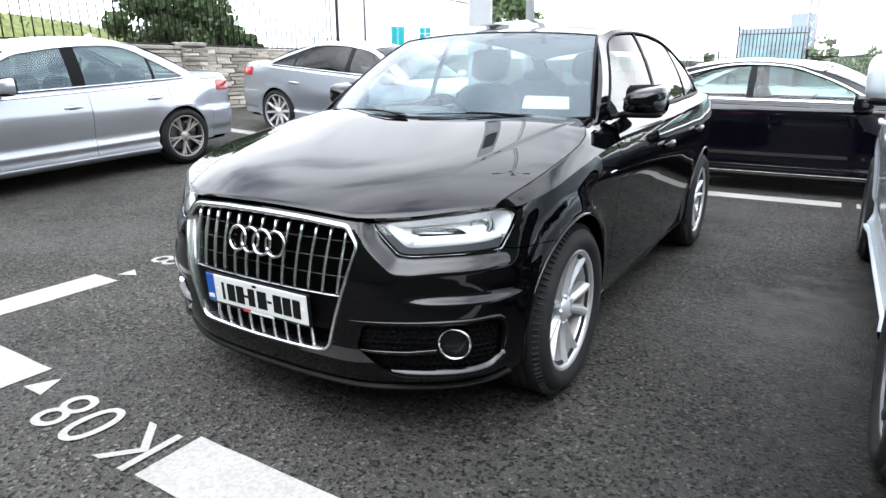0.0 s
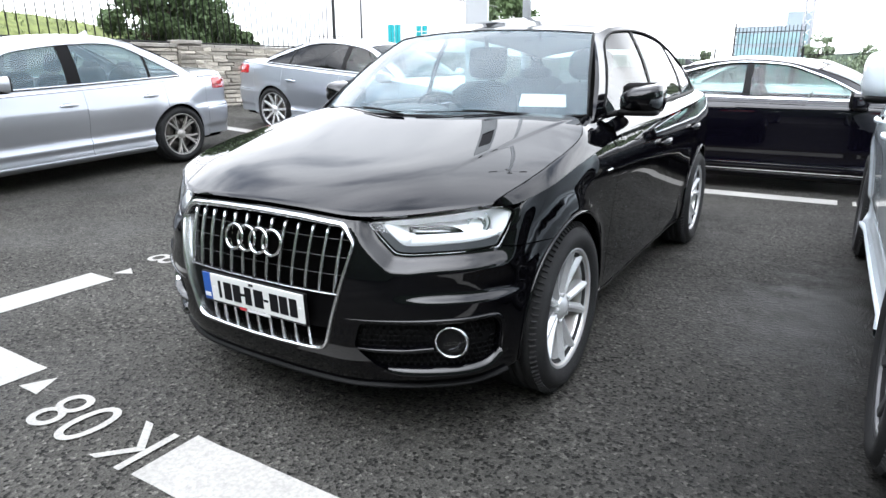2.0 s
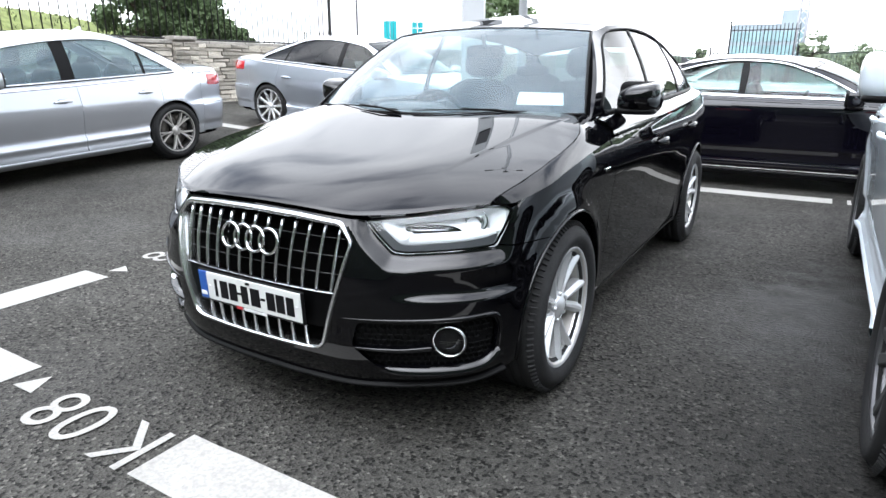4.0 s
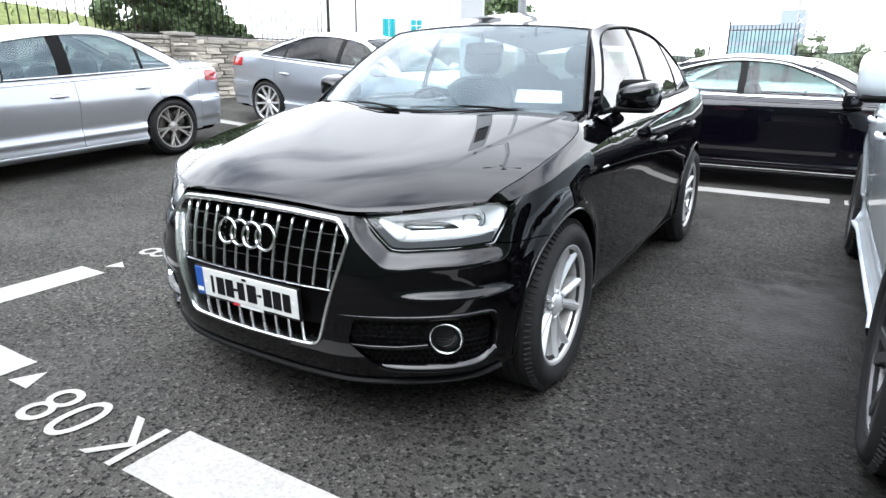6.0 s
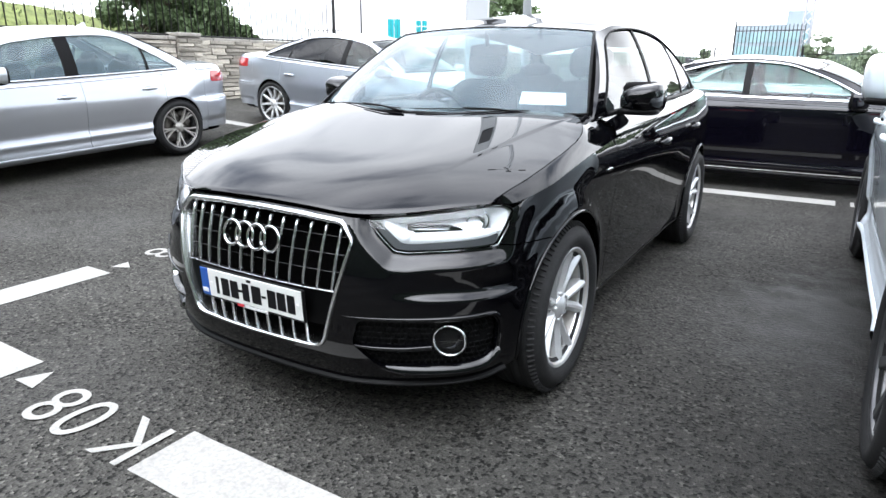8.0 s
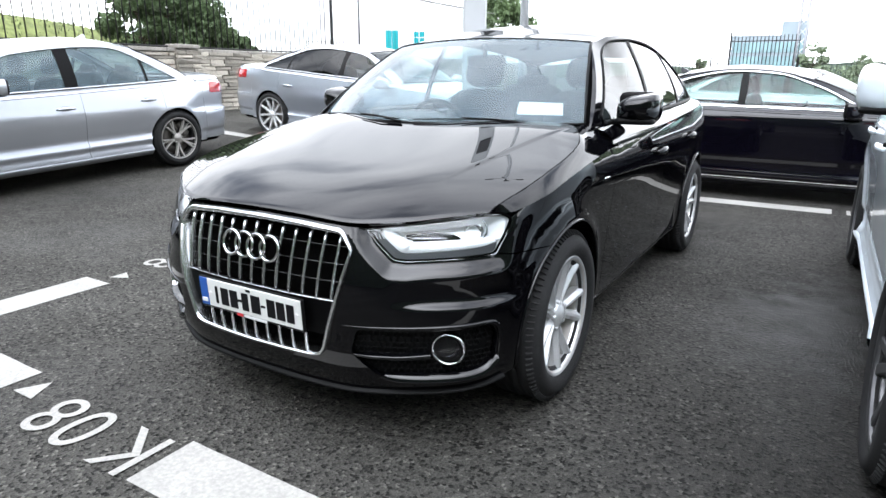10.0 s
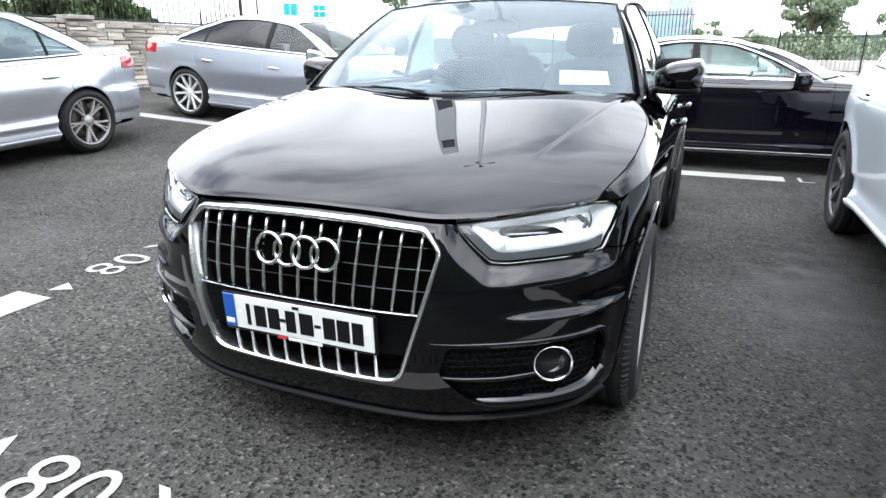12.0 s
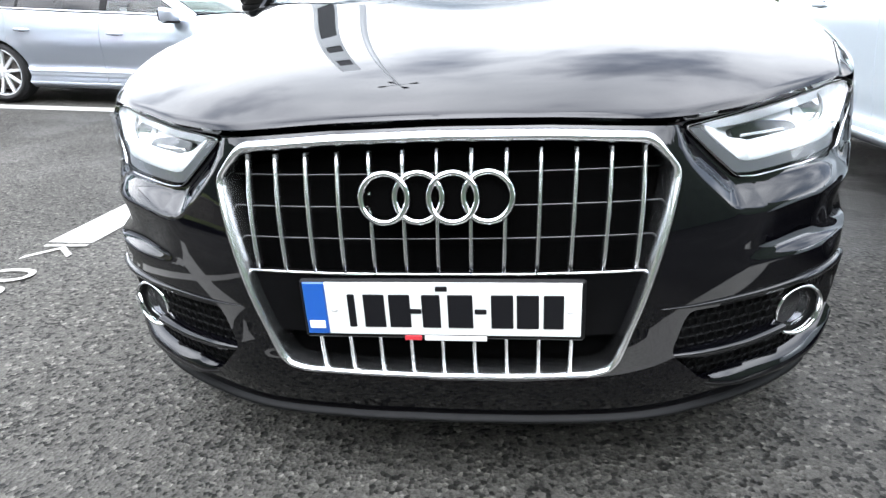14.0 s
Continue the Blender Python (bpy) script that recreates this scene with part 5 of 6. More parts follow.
        g = Geo()
        path = [(.40, .474), (.5, .473), (.65, .474), (.80, .477), (.90, .480), (.935, .468), (.955, .43), (.955, .37), (.94, .32)]
        path = [tuple(p) for p in spline(path, 6)]
        tube(g, [S.belt(sg * s, z, .001) for s, z in path], [.0008 + .008 * min(1, 3 * t, 4 * (1 - t)) for t in np.linspace(0, 1, len(path))], 8)
        part("intake_upper_fin", g, paint, bumper)
        g = Geo()
        path = [tuple(p) for p in spline([(.505, .288), (.56, .276), (.70, .271), (.82, .275), (.90, .290), (.950, .330)], 6)]
        rows = [[S.belt(sg * s, z + dz * (.3 + .7 * smooth_step(.50, .60, s)), -.004 + (o + .004) * smooth_step(.50, .60, s)) for s, z in path] for dz, o in ((.030, -.026), (.022, .000), (.004, .016), (-.004, .019), (-.010, .012), (-.014, -.010))]
        loft(g, rows[::-1], flip=sg < 0)
        part("intake_lower_fin", g, paint, bumper)
        c, n = S.belt(sg * FOG[0], FOG[1], -.012), normal_of(skin, sg * FOG[0], FOG[1])
        n = (n * .55 + Vector((0, -1, 0)) * .45).normalized()
        m = Matrix.Translation(c) @ n.to_track_quat("X", "Z").to_matrix().to_4x4()
        g = Geo()
        lathe(g, [(FOG[2] - .003, -.03), (FOG[2] - .002, .004), (FOG[2] + .001, .008), (FOG[2] + .004, .007), (FOG[2] + .006, -.004), (FOG[2] + .007, -.05)], 40, m)
        fog = part("fog_lamp", g, CHROME, bumper, "round fog lamp with chrome ring")
        g = Geo()
        lathe(g, [(0, -.030), (.018, -.028), (.030, -.020), (.036, -.012)], 32, m)
        part("fog_reflector", g, FOG_GREY, fog)
        g = Geo()
        lathe(g, [(.034, -.016), (FOG[2] - .004, -.004), (FOG[2] - .004, -.05)], 32, m)
        part("fog_bucket", g, PLASTIC, fog)
        g = Geo()
        lathe(g, [(0, -.002), (.03, -.004), (FOG[2] - .004, -.010)], 32, m)
        part("fog_lens", g, LENS, fog, "clear domed lens").visible_shadow = False
        # headlight
        g = Geo()
        poly = mirrored(rounded(HEADLIGHT, .012), sg)
        panel(g, poly, lambda s, z: S.belt(s, z, -.012 + .030), .03, (), 0)
        lamp = part("headlight", g, LENS, car, "clear headlight with white running-light strip")
        lamp.visible_shadow = False
        g = Geo()
        panel(g, poly, lambda s, z: S.belt(s, z, -.016 - .055 * min(1.2, max(0, (z - .69) / .13))), .02, (), 0)
        ring = rounded(HEADLIGHT, .012)
        strip(g, [S.belt(sg * a, b, .008) for a, b in ring + ring[:1]], [S.belt(sg * a, b, -.018 - .055 * min(1.2, max(0, (b - .69) / .13))) for a, b in ring + ring[:1]], flip=sg > 0)
        part("headlight_housing", g, LAMP_GREY, lamp, "bright silver lamp housing")
        g = Geo()
        edge = resample(rounded(HEADLIGHT, .012), .012)
        tube(g, [S.belt(sg * a, b, .006 - .008 * (1 - smooth_step(.95, 1.04, a))) for a, b in edge], .0055, 6, closed=True)
        part("headlight_gasket", g, UNDER, lamp, "black rubber gasket")
        # running light: an open hook along the inner and lower edge
        g = Geo()
        inner = [(.524, .777), (.558, .746), (.598, .716), (.645, .712), (.78, .719), (.90, .727), (.962, .738)]
        wide = [.014, .022, .028, .028, .025, .021, .012]
        up = [(a + .012 * (k < 3) + w * (k < 3), b + w * (1.0 if k > 1 else .35)) for k, ((a, b), w) in enumerate(zip(inner, wide))]
        a = [tuple(p) for p in spline(inner, 5)]
        b = [tuple(p) for p in spline(up, 5)]
        rows = [[S.belt(sg * s, z, o) for s, z in q] for q, o in ((a, -.03), (a, -.002), (b, -.022), (b, -.05))]
        loft(g, rows, flip=sg < 0)
        part("running_light", g, LIGHT_GUIDE, lamp, "white frosted light guide")
        g = Geo()
        hi = [tuple(p) for p in spline([(.515, .786), (.62, .792), (.75, .802), (.88, .815), (.985, .819), (.995, .79), (.975, .745)], 5)]
        lo = [tuple(p) for p in spline([(.560, .770), (.64, .773), (.75, .781), (.87, .791), (.940, .792), (.952, .77), (.950, .740)], 5)]
        rows = [[S.belt(sg * s, z, o) for s, z in q] for q, o in ((hi, .0), (hi, -.006), (lo, -.022), (lo, -.034))]
        loft(g, rows[::-1], flip=sg < 0)
        part("upper_reflector", g, LIGHT_GUIDE, lamp, "white upper strip")
        g = Geo()
        rim = [(.480, .780), (.528, .735), (.577, .694), (.62, .690), (.78, .696), (.950, .704), (.966, .735), (.90, .7255), (.78, .7175), (.645, .7105), (.597, .714), (.556, .744), (.518, .778)]
        panel(g, mirrored(rim, sg), lambda s, z: S.belt(s, z, -.003), .02, (), .01)
        part("headlight_bezel", g, BEZEL, lamp, "dark grey inner border")
        g = Geo()
        slot = rounded([(.605, .765), (.635, .722), (.76, .728), (.835, .742), (.80, .762), (.70, .772)], .02)
        panel(g, mirrored(slot, sg), lambda s, z: S.belt(s, z, -.030), .03, (), .03)
        part("lamp_slot", g, GLOSS_BLACK, lamp, "dark projector slot")
        g = Geo()
        for k in range(2):
            q = [(s, .738 + .013 * k) for s in np.linspace(.635 - .004 * k, .775 - .008 * k, 6)]
            tube(g, [S.belt(sg * s, z, -.026) for s, z in q], .0028, 6)
        part("lamp_louvre", g, SATIN, lamp)
        g = Geo()
        c = S.belt(sg * .90, .775, -.035)
        m = Matrix.Translation(c) @ Vector((sg * .35, -1, .1)).to_track_quat("X", "Z").to_matrix().to_4x4()
        lathe(g, [(.0, -.02), (.02, -.016), (.032, -.004), (.036, .004), (.039, .002)], 28, m)
        part("turn_signal", g, REFLECTOR, lamp, "round chrome turn-signal bowl")
        # wing
        g = Geo()
        arch_f = [(S.s_of(y), z) for y, z in arc(S.fw, S.wz, S.arch, 119, -8, 36)]
        d0 = P["seams"][0] - .002
        poly = [(.968, .702), (1.08, .696), (seam - .012, .688)] + arch_f + [(S.s_of(S.fw + S.arch * .99), .27), (S.s_of(d0), .27)]
        poly += [(S.s_of(y), S.zs(S.s_of(y)) - .001) for y in np.linspace(d0, .45, 20)] + [(1.016, .817), (.99, .75)]
        panel(g, mirrored(poly, sg), skin, .03, (), .015)
        ss = np.concatenate([np.linspace(HOOD_END, S.s_of(.6), 22), np.linspace(S.s_of(.63), S.s_of(1.42), 22)])
        outer = [S.belt(s, S.zs(s)) for s in ss]
        inner = [hood_top(min(seam_x(p.y), p.x), p.y) + Vector((0, 0, -.001)) for p in outer]
        inner[0] = outer[0] + Vector((0, .002, .002))
        rows = []
        for k in range(13):
            t = k / 12
            row = [Vector((p.x + (q.x - p.x) * t, p.y + (q.y - p.y) * t, p.z + (q.z - p.z) * (1 - (1 - t) ** 1.3))) for p, q in zip(outer, inner)]
            rows.append([Vector((sg * p.x, p.y, p.z)) for p in row])
        loft(g, rows, flip=sg < 0)
        part("fender", g, paint, car)
        # small badge on the wing
        g = Geo()
        block(g, (.004, .07, .016), Matrix.Translation(S.belt(sg * S.s_of(1.20), .845, .002)), .002)
        part("wing_badge", g, CHROME, car, "small chrome badge")
    # hood
    g = Geo()
    half = [(x * .997, y + .004) for x, y in nose_line]
    half += [(seam_x(y) - .003, y) for y in np.linspace(.42, 1.19, 16)] + [(.735, 1.225), (.70, 1.235), (.55, 1.155), (.35, 1.075), (.15, 1.037), (0, 1.03)]
    poly = half[1:] + [(-x, y) for x, y in reversed(half[:-1])]
    rows = [(x + nx * d, y + ny * d) for d in (.003, .006, .010, .014, .022, .032) for x, y, nx, ny in nose_normals]
    rows += [(crease_x(y) + d, y) for y in np.linspace(.30, 1.12, 60) for d in (-.012, -.003, .004, .011, .019, .03)]
    panel(g, poly, hood_top, .03, (), .02, fine=rows + [(-x, y) for x, y in rows])
    part("hood", g, paint, car, "glossy black hood reflecting the sky")
    # cowl
    g = Geo()
    rear = [(.757, 1.18), (.74, 1.232), (.70, 1.242), (.55, 1.162), (.35, 1.082), (.15, 1.044), (0, 1.037)]
    scr = [(0, 1.10), (.15, 1.11), (.35, 1.15), (.55, 1.25), (.70, 1.35), (.78, 1.37)]
    half = scr + rear
    poly = [(x, y) for x, y in rear[::-1][1:]]
    poly = rear[::-1] + scr[::-1][:-1] + [(-x, y) for x, y in scr] + [(-x, y) for x, y in rear[:-1]]
    panel(g, rounded(poly, .002, 1), lambda x, y: S.deck(x, y) + Vector((0, 0, -.018)), .05, (), .01)
    part("cowl", g, PLASTIC, car, "black plastic cowl below the windscreen")
    # grille
    g = Geo()
    panel(g, GRILLE, lambda s, z: S.belt(s, z, -.055), .04, (), 0)
    bed = part("grille", g, UNDER, car, "dark radiator grille with chrome surround")
    g = Geo()
    loop = resample(rounded(GRILLE, .03, 5), .015)
    n = len(loop)

    def ring(k, o):
        pts = []
        for i in range(n):
            (ax, ay), (bx, by), (px, py) = loop[i - 1], loop[(i + 1) % n], loop[i]
            d = Vector((ax - bx, ay - by)).normalized()
            w = k * (1.0 + .6 * smooth_step(.74, .79, py)) if k > 0 else k
            pts.append(S.belt(px + d.y * w, py - d.x * w, o))
        return pts + pts[:1]
    rows = [ring(k, o) for k, o in ((-.003, -.008), (-.003, .003), (.000, .010), (.004, .012), (.008, .009), (.0112, .0), (.0115, -.05))]
    loft(g, rows)
    part("chrome_surround", g, SATIN, bed, "polished chrome surround")
    half_w = lambda z: float(np.interp(z, [.34, .372, .712, .765, .787], [.295, .330, .434, .412, .380])) - .012
    for k in range(13):
        g = Geo()
        s = SLAT_STEP * (k - 6)
        zs = np.linspace(.550, .768 - .006 * abs(k - 6) / 6, 10)
        fan = lambda z: s * (1 + (z - .67) * SLAT_FAN)
        rows = [[S.belt(fan(z) + dx, z, o) for z in zs] for dx, o in ((-.0044, -.024), (-.0042, -.017), (-.0022, -.010), (.0022, -.010), (.0042, -.017), (.0044, -.024))]
        loft(g, rows)
        for e in (0, -1):
            g.add([r[e] for r in rows], [tuple(range(6)) if e == 0 else tuple(reversed(range(6)))])
        part("grille_slat", g, SATIN, bed)
    for k in range(1, 10):
        g = Geo()
        s = SLAT_STEP * (k - 5) * .985
        zs = np.linspace(.348 + .006 * (abs(k - 5) == 5), .420, 5)
        rows = [[S.belt(s + dx, z, o) for z in zs] for dx, o in ((-.0040, -.022), (-.0038, -.016), (-.002, -.010), (.002, -.010), (.0038, -.016), (.0040, -.022))]
        loft(g, rows)
        part("lower_grille_slat", g, SATIN, bed)
    g = Geo()
    for z in (.609, .667, .724):
        w = half_w(z)
        tube(g, [S.belt(s, z, -.026) for s in np.linspace(-w, w, 24)], .0020, 6)
    part("grille_bar", g, GLOSS_BLACK, bed)
    g = Geo()
    poly = [(-half_w(.545), .545), (-half_w(.418), .418), (half_w(.418), .418), (half_w(.545), .545)]
    panel(g, poly, lambda s, z: S.belt(s, z, -.020), .04, (), .02)
    part("grille_plinth", g, PANEL_BLACK, bed, "flat black panel behind the plate")
    g = Geo()
    tube(g, [S.belt(s, .547, -.014) for s in np.linspace(-half_w(.547), half_w(.547), 24)], .0026, 6)
    part("plinth_trim", g, SATIN, bed)
    for k in range(4):
        g = Geo()
        disc = [((k - 1.5) * .0615 + .0385 * math.cos(a), .690 + .0385 * math.sin(a)) for a in np.linspace(0, 2 * math.pi, 30, endpoint=False)]
        panel(g, disc, lambda s, z: S.belt(s, z, -.010 + .0003 * k), .02, (), .01)
        part("emblem_bed", g, UNDER, bed, "black bed behind the emblem ring")
    for k in range(4):
        g = Geo()
        c = S.belt(0, .688, .010)
        cx = (k - 1.5) * .0615
        pts = [Vector((cx + .0425 * math.cos(a), c.y + .006 + .0025 * (k % 2), .690 + .0425 * math.sin(a))) for a in np.linspace(0, 2 * math.pi, 48, endpoint=False)]
        for p in pts:
            p.y += (p.z - .69) * .22 + p.x * p.x * .12
        tube(g, pts, .0058, 10, closed=True, up=(0, 1, 0))
        part("emblem_ring", g, CHROME, bed, "chrome ring of the emblem")
    # number plate with plain bars
    tilt = Matrix.Translation((0, S.belt(0, .485).y + .005, .4835)) @ Matrix.Rotation(radians(3), 4, "X")
    g = Geo()
    block(g, (.525, .014, .123), tilt @ Matrix.Translation((.001, 0, 0)), .005)
    holder = part("number_plate", g, PLASTIC, car, "white plate in a black holder")
    g = Geo()
    block(g, (.468, .006, .108), tilt @ Matrix.Translation((.0215, -.007, .003)), .002)
    part("plate_face", g, PLATE_WHITE, holder)
    g = Geo()
    block(g, (.042, .006, .108), tilt @ Matrix.Translation((-.2335, -.007, .003)), .002)
    part("plate_band", g, PLATE_BLUE, holder, "blue band")
    for x, z, w, h in ((-.168, 0, .014, .068), (-.124, 0, .04, .068), (-.075, 0, .04, .068), (-.015, 0, .034, .068), (.040, 0, .046, .068), (.118, 0, .040, .068),
                       (.165, 0, .040, .068), (.212, 0, .036, .068), (-.045, 0, .022, .010), (.078, 0, .022, .010), (.006, .046, .022, .010)):
        part("plate_bar", block(Geo(), (w, .003, h), tilt @ Matrix.Translation((x * .975, -.0105, z)), .001), INK, holder, "plain black bar")
    for x, y, z, w, h, ink in ((-.2335, -.0105, -.030, .030, .016, WHITE_INK), (.028, -.0085, -.0575, .116, .010, WHITE_INK), (-.052, -.0085, -.0575, .032, .010, RED_INK)):
        part("holder_bar", block(Geo(), (w, .003, h), tilt @ Matrix.Translation((x, y, z)), .001), ink, holder)
    for x in (-.197, .236):
        g = Geo()
        lathe(g, [(0, .003), (.005, .0025), (.0075, 0)], 16, tilt @ Matrix.Translation((x, -.010, .003)) @ Matrix.Rotation(radians(-90), 4, "Z"))
        part("plate_screw", g, WHITE_INK, holder)


WHEEL_SUV = wheel_meshes(.345, .235, .240, 5, "broad", ALLOY)
car, screen, back, roof = car_body("glossy black compact SUV with silver slatted grille, parked on asphalt", pose(0, 0, 0), suv, SUV_CABIN, PAINT_BLACK, PLASTIC, GLASS, GLASS_GREEN,
                                   WHEEL_SUV, .345, .888, sill_mat=PAINT_BLACK, custom_front=suv_front, arch_trim=PAINT_BLACK, spin=48, handle_z=.87)
# wipers and a white paper in the windscreen
for u0, u1 in ((-.70, -.04), (.06, .72)):
    g = Geo()
    pts = [screen(u0 + (u1 - u0) * t, .018 + .012 * math.sin(math.pi * t)) + Vector((0, -.006, .004)) for t in np.linspace(0, 1, 14)]
    tube(g, pts, .0032, 6)
    part("wiper_blade", g, PLASTIC, car)
    g = Geo()
    tube(g, [pts[6] + Vector((0, -.006, .007)), pts[10] + Vector((0, -.014, .004)), pts[13] + Vector((.03, -.03, -.012))], [.003, .004, .006], 6)
    part("wiper_arm", g, PLASTIC, car)
g = Geo()
q = [screen(u, v) + Vector((0, .012, -.006)) for u, v in ((.64, .095), (.885, .085), (.875, .20), (.635, .21))]
g.add(q, [(0, 1, 2, 3)], flat=True)
part("windscreen_notice", g, PAPER, car, "white paper behind the windscreen")


# ---------- the other parked cars ----------
def saloon_shape(length, half, fw, rw, arch, zs0, zroof, cab, deck_rear):
    """A low car: bonnet, cabin between cab[0] and cab[3], boot."""
    a0, a1, d1, d0 = cab
    L = length
    return Shape(
        plan=[(0, .0), (.25, .012), (.48, .07), (.66, .17), (half - .10, .34), (half - .04, .58), (half - .012, fw), (half - .002, (fw + rw) / 2 - .5), (half, (fw + rw) / 2 + .4), (half - .008, rw), (half - .05, L - .62), (half - .13, L - .25), (half - .32, L - .07), (.3, L - .015), (0, L)],
        front=[(.12, .10), (.18, .05), (.25, .01), (.40, .0), (.52, .004), (.62, .03), (.72, .07), (.82, .13), (1.0, .22)],
        rear=[(.12, .14), (.18, .08), (.25, .042), (.33, .032), (.37, .034), (.40, .018), (.50, .006), (.58, .0), (.62, .002), (.655, .022), (.70, .026), (.80, .018), (.90, .022), (.98, .05), (1.1, .12)],
        side=[(.12, .14), (.18, .085), (.245, .030), (.262, .020), (.285, .040), (.33, .045), (.365, .027), (.385, .022), (.435, .046), (.52, .030), (.62, .010), (.68, .002), (.74, .0), (.765, .004), (.82, .012), (.90, .032), (1.0, .06), (1.1, .09)],
        shoulder=[(0, zs0 - .20), (.5, zs0 - .18), (1.0, zs0 - .12), (1.5, zs0 - .05), (2.2, zs0 - .02), (3.2, zs0), (4.2, zs0 + .03), (L + .2, zs0 + .05), (L + .9, zs0 + .045), (L + 2, zs0 + .03)],
        crown=[(-.02, zs0 - .19), (.1, zs0 - .15), (.35, zs0 - .06), (a0 - .4, zs0 + .04), (a0, zs0 + .07), (a1 + .5, zs0 + .09), (d0 - .2, zs0 + .10), (d0 + .1, deck_rear), (L - .12, deck_rear - .01), (L, zs0 + .05)],
        fw=fw, rw=rw, arch=arch, flare=.010,
        xe=[(a0, .60), (a1, .555), ((a1 + d1) / 2, .575), (d1, .52), (d0, .48)],
        ze=[(a0 - .2, zroof - .14), (a1, zroof - .075), (a1 + .45, zroof - .03), ((a1 + d1) / 2 + .1, zroof - .028), (d1 - .2, zroof - .06), (d1, zroof - .10), (d0, zroof - .22)], inset=.075)


def saloon_cabin(S, cab, zroof, zs0, windows, seams, mirror, **more):
    a0, a1, d1, d0 = cab
    P = dict(a0=a0, a1=a1, d1=d1, d0=d0, screen_base=.70, sy0=a0 - .22, sbow=.22, sz0=S.deck(0, a0 - .22).z + .01, sedge=-.02, sy1=a1 - .07, sz1=zroof - .035, by0=d0 + .10, bz0=S.deck(0, d0 + .1).z - .005,
             by1=d1 + .06, bz1=zroof - .055, crown=.045, windows=windows, seams=seams, hood_x=.74, mirror=mirror, doff=1.3)
    P.update(more)
    return P


def on_ground(x, y, turn, front, rear, half):
    """A pose on the sloping yard: the middle of the front edge's ground point is at (x, y); front and rear: the axles along the car."""
    r = radians(turn)
    along, across = Vector((math.sin(r), -math.cos(r), 0)), Vector((math.cos(r), math.sin(r), 0))
    def at(d, e):
        p = Vector((x, y, 0)) - along * d + across * e
        return Vector((p.x, p.y, ground_z(p.x, p.y)))
    f, b, l, k = at(front, 0), at(rear, 0), at((front + rear) / 2, -half), at((front + rear) / 2, half)
    Y, X = (b - f).normalized(), (k - l).normalized()
    Z = X.cross(Y).normalized()
    X = Y.cross(Z)
    o = f - Y * front
    m = Matrix((X, Y, Z)).transposed().to_4x4()
    return Matrix.Translation(o) @ m


# silver saloon, its left flank to the yard
cab = (1.32, 1.96, 3.42, 4.06)
S = saloon_shape(4.73, .92, .88, 3.70, .365, .94, 1.43, cab, 1.075)
S.xe = Table([(1.32, .66), (1.96, .63), (2.75, .65), (3.42, .60), (4.06, .54)])
S.ze = Table([(1.10, 1.29), (1.96, 1.365), (2.45, 1.422), (2.85, 1.440), (3.15, 1.425), (3.42, 1.385), (4.06, 1.24)])
P = saloon_cabin(S, cab, 1.43, .94, [(1.40, 2.49), (2.63, 3.44), (3.47, 3.90)], (1.40, 2.585, 3.56), (1.78, 1.065, .86), fin=3.2, sill_out=.002, crown=.065, sz1=1.433, bz1=1.448, doff=3.2)
W = wheel_meshes(.335, .235, .245, 5, "vee", ALLOY_GREY)
car_body("silver saloon car with grey alloy wheels, parked on asphalt", on_ground(-6.01, -.17, 0, .88, 3.70, .8), S, P, PAINT_SILVER, SATIN, GLASS_MILKY, GLASS_MILKY, W, .335, .90, spin=12, sill=.26, handle_z=.80)

# second silver saloon, larger, its right flank to the yard
cab = (1.42, 2.14, 3.52, 4.26)
S = saloon_shape(4.93, .935, .91, 3.82, .375, .97, 1.455, cab, 1.08)
P = saloon_cabin(S, cab, 1.455, .97, [(1.50, 2.45), (2.53, 3.56), (3.59, 4.18)], (1.38, 2.49, 3.64), (1.62, 1.02, .875), sill_out=.002)
W = wheel_meshes(.345, .245, .262, 10, "single", ALLOY)
car_body("blue-tinged silver saloon car with privacy glass, parked on asphalt", on_ground(-2.13, 6.74, 90, .91, 3.82, .8), S, P, PAINT_BLUE_SILVER, SATIN, GLASS_GREEN, GLASS_DARK, W, .345, .91, spin=5, sill=.26, handle_z=.80)

# low black car behind the SUV
cab = (1.54, 2.12, 3.35, 4.25)
S = saloon_shape(4.70, .925, .87, 3.68, .37, .91, 1.385, cab, 1.02)
S.ze = Table([(1.34, 1.10), (2.12, 1.250), (2.32, 1.304), (2.52, 1.338), (2.78, 1.354), (3.0, 1.346), (3.35, 1.300), (4.25, 1.13)])
S.side = Table([(.12, .14), (.18, .085), (.24, .045), (.275, .026), (.30, .042), (.38, .038), (.42, .026), (.44, .018), (.62, .008), (.68, .003), (.735, .0), (.82, .001), (.865, .004), (.89, .02), (.93, .048), (1.0, .07), (1.1, .10)])
P = saloon_cabin(S, cab, 1.385, .91, [(1.66, 2.72), (2.79, 3.62)], (1.44, 2.74, 3.66), (1.78, .96, .86), fin=3.5, sz1=1.292, trim_r=.014, belt_r=.013, belt_mat=CHROME)
W = wheel_meshes(.335, .245, .248, 5, "double", ALLOY_GREY)
low_car, *_ = car_body("shiny black low fastback car with bright window surrounds, parked on asphalt", on_ground(3.62, 6.80, 90, .87, 3.68, .8), S, P, PAINT_NAVY, CHROME, GLASS_GREEN, GLASS_GREEN, W, .335, .90, sill=.21, handle_z=.80, doors=1)
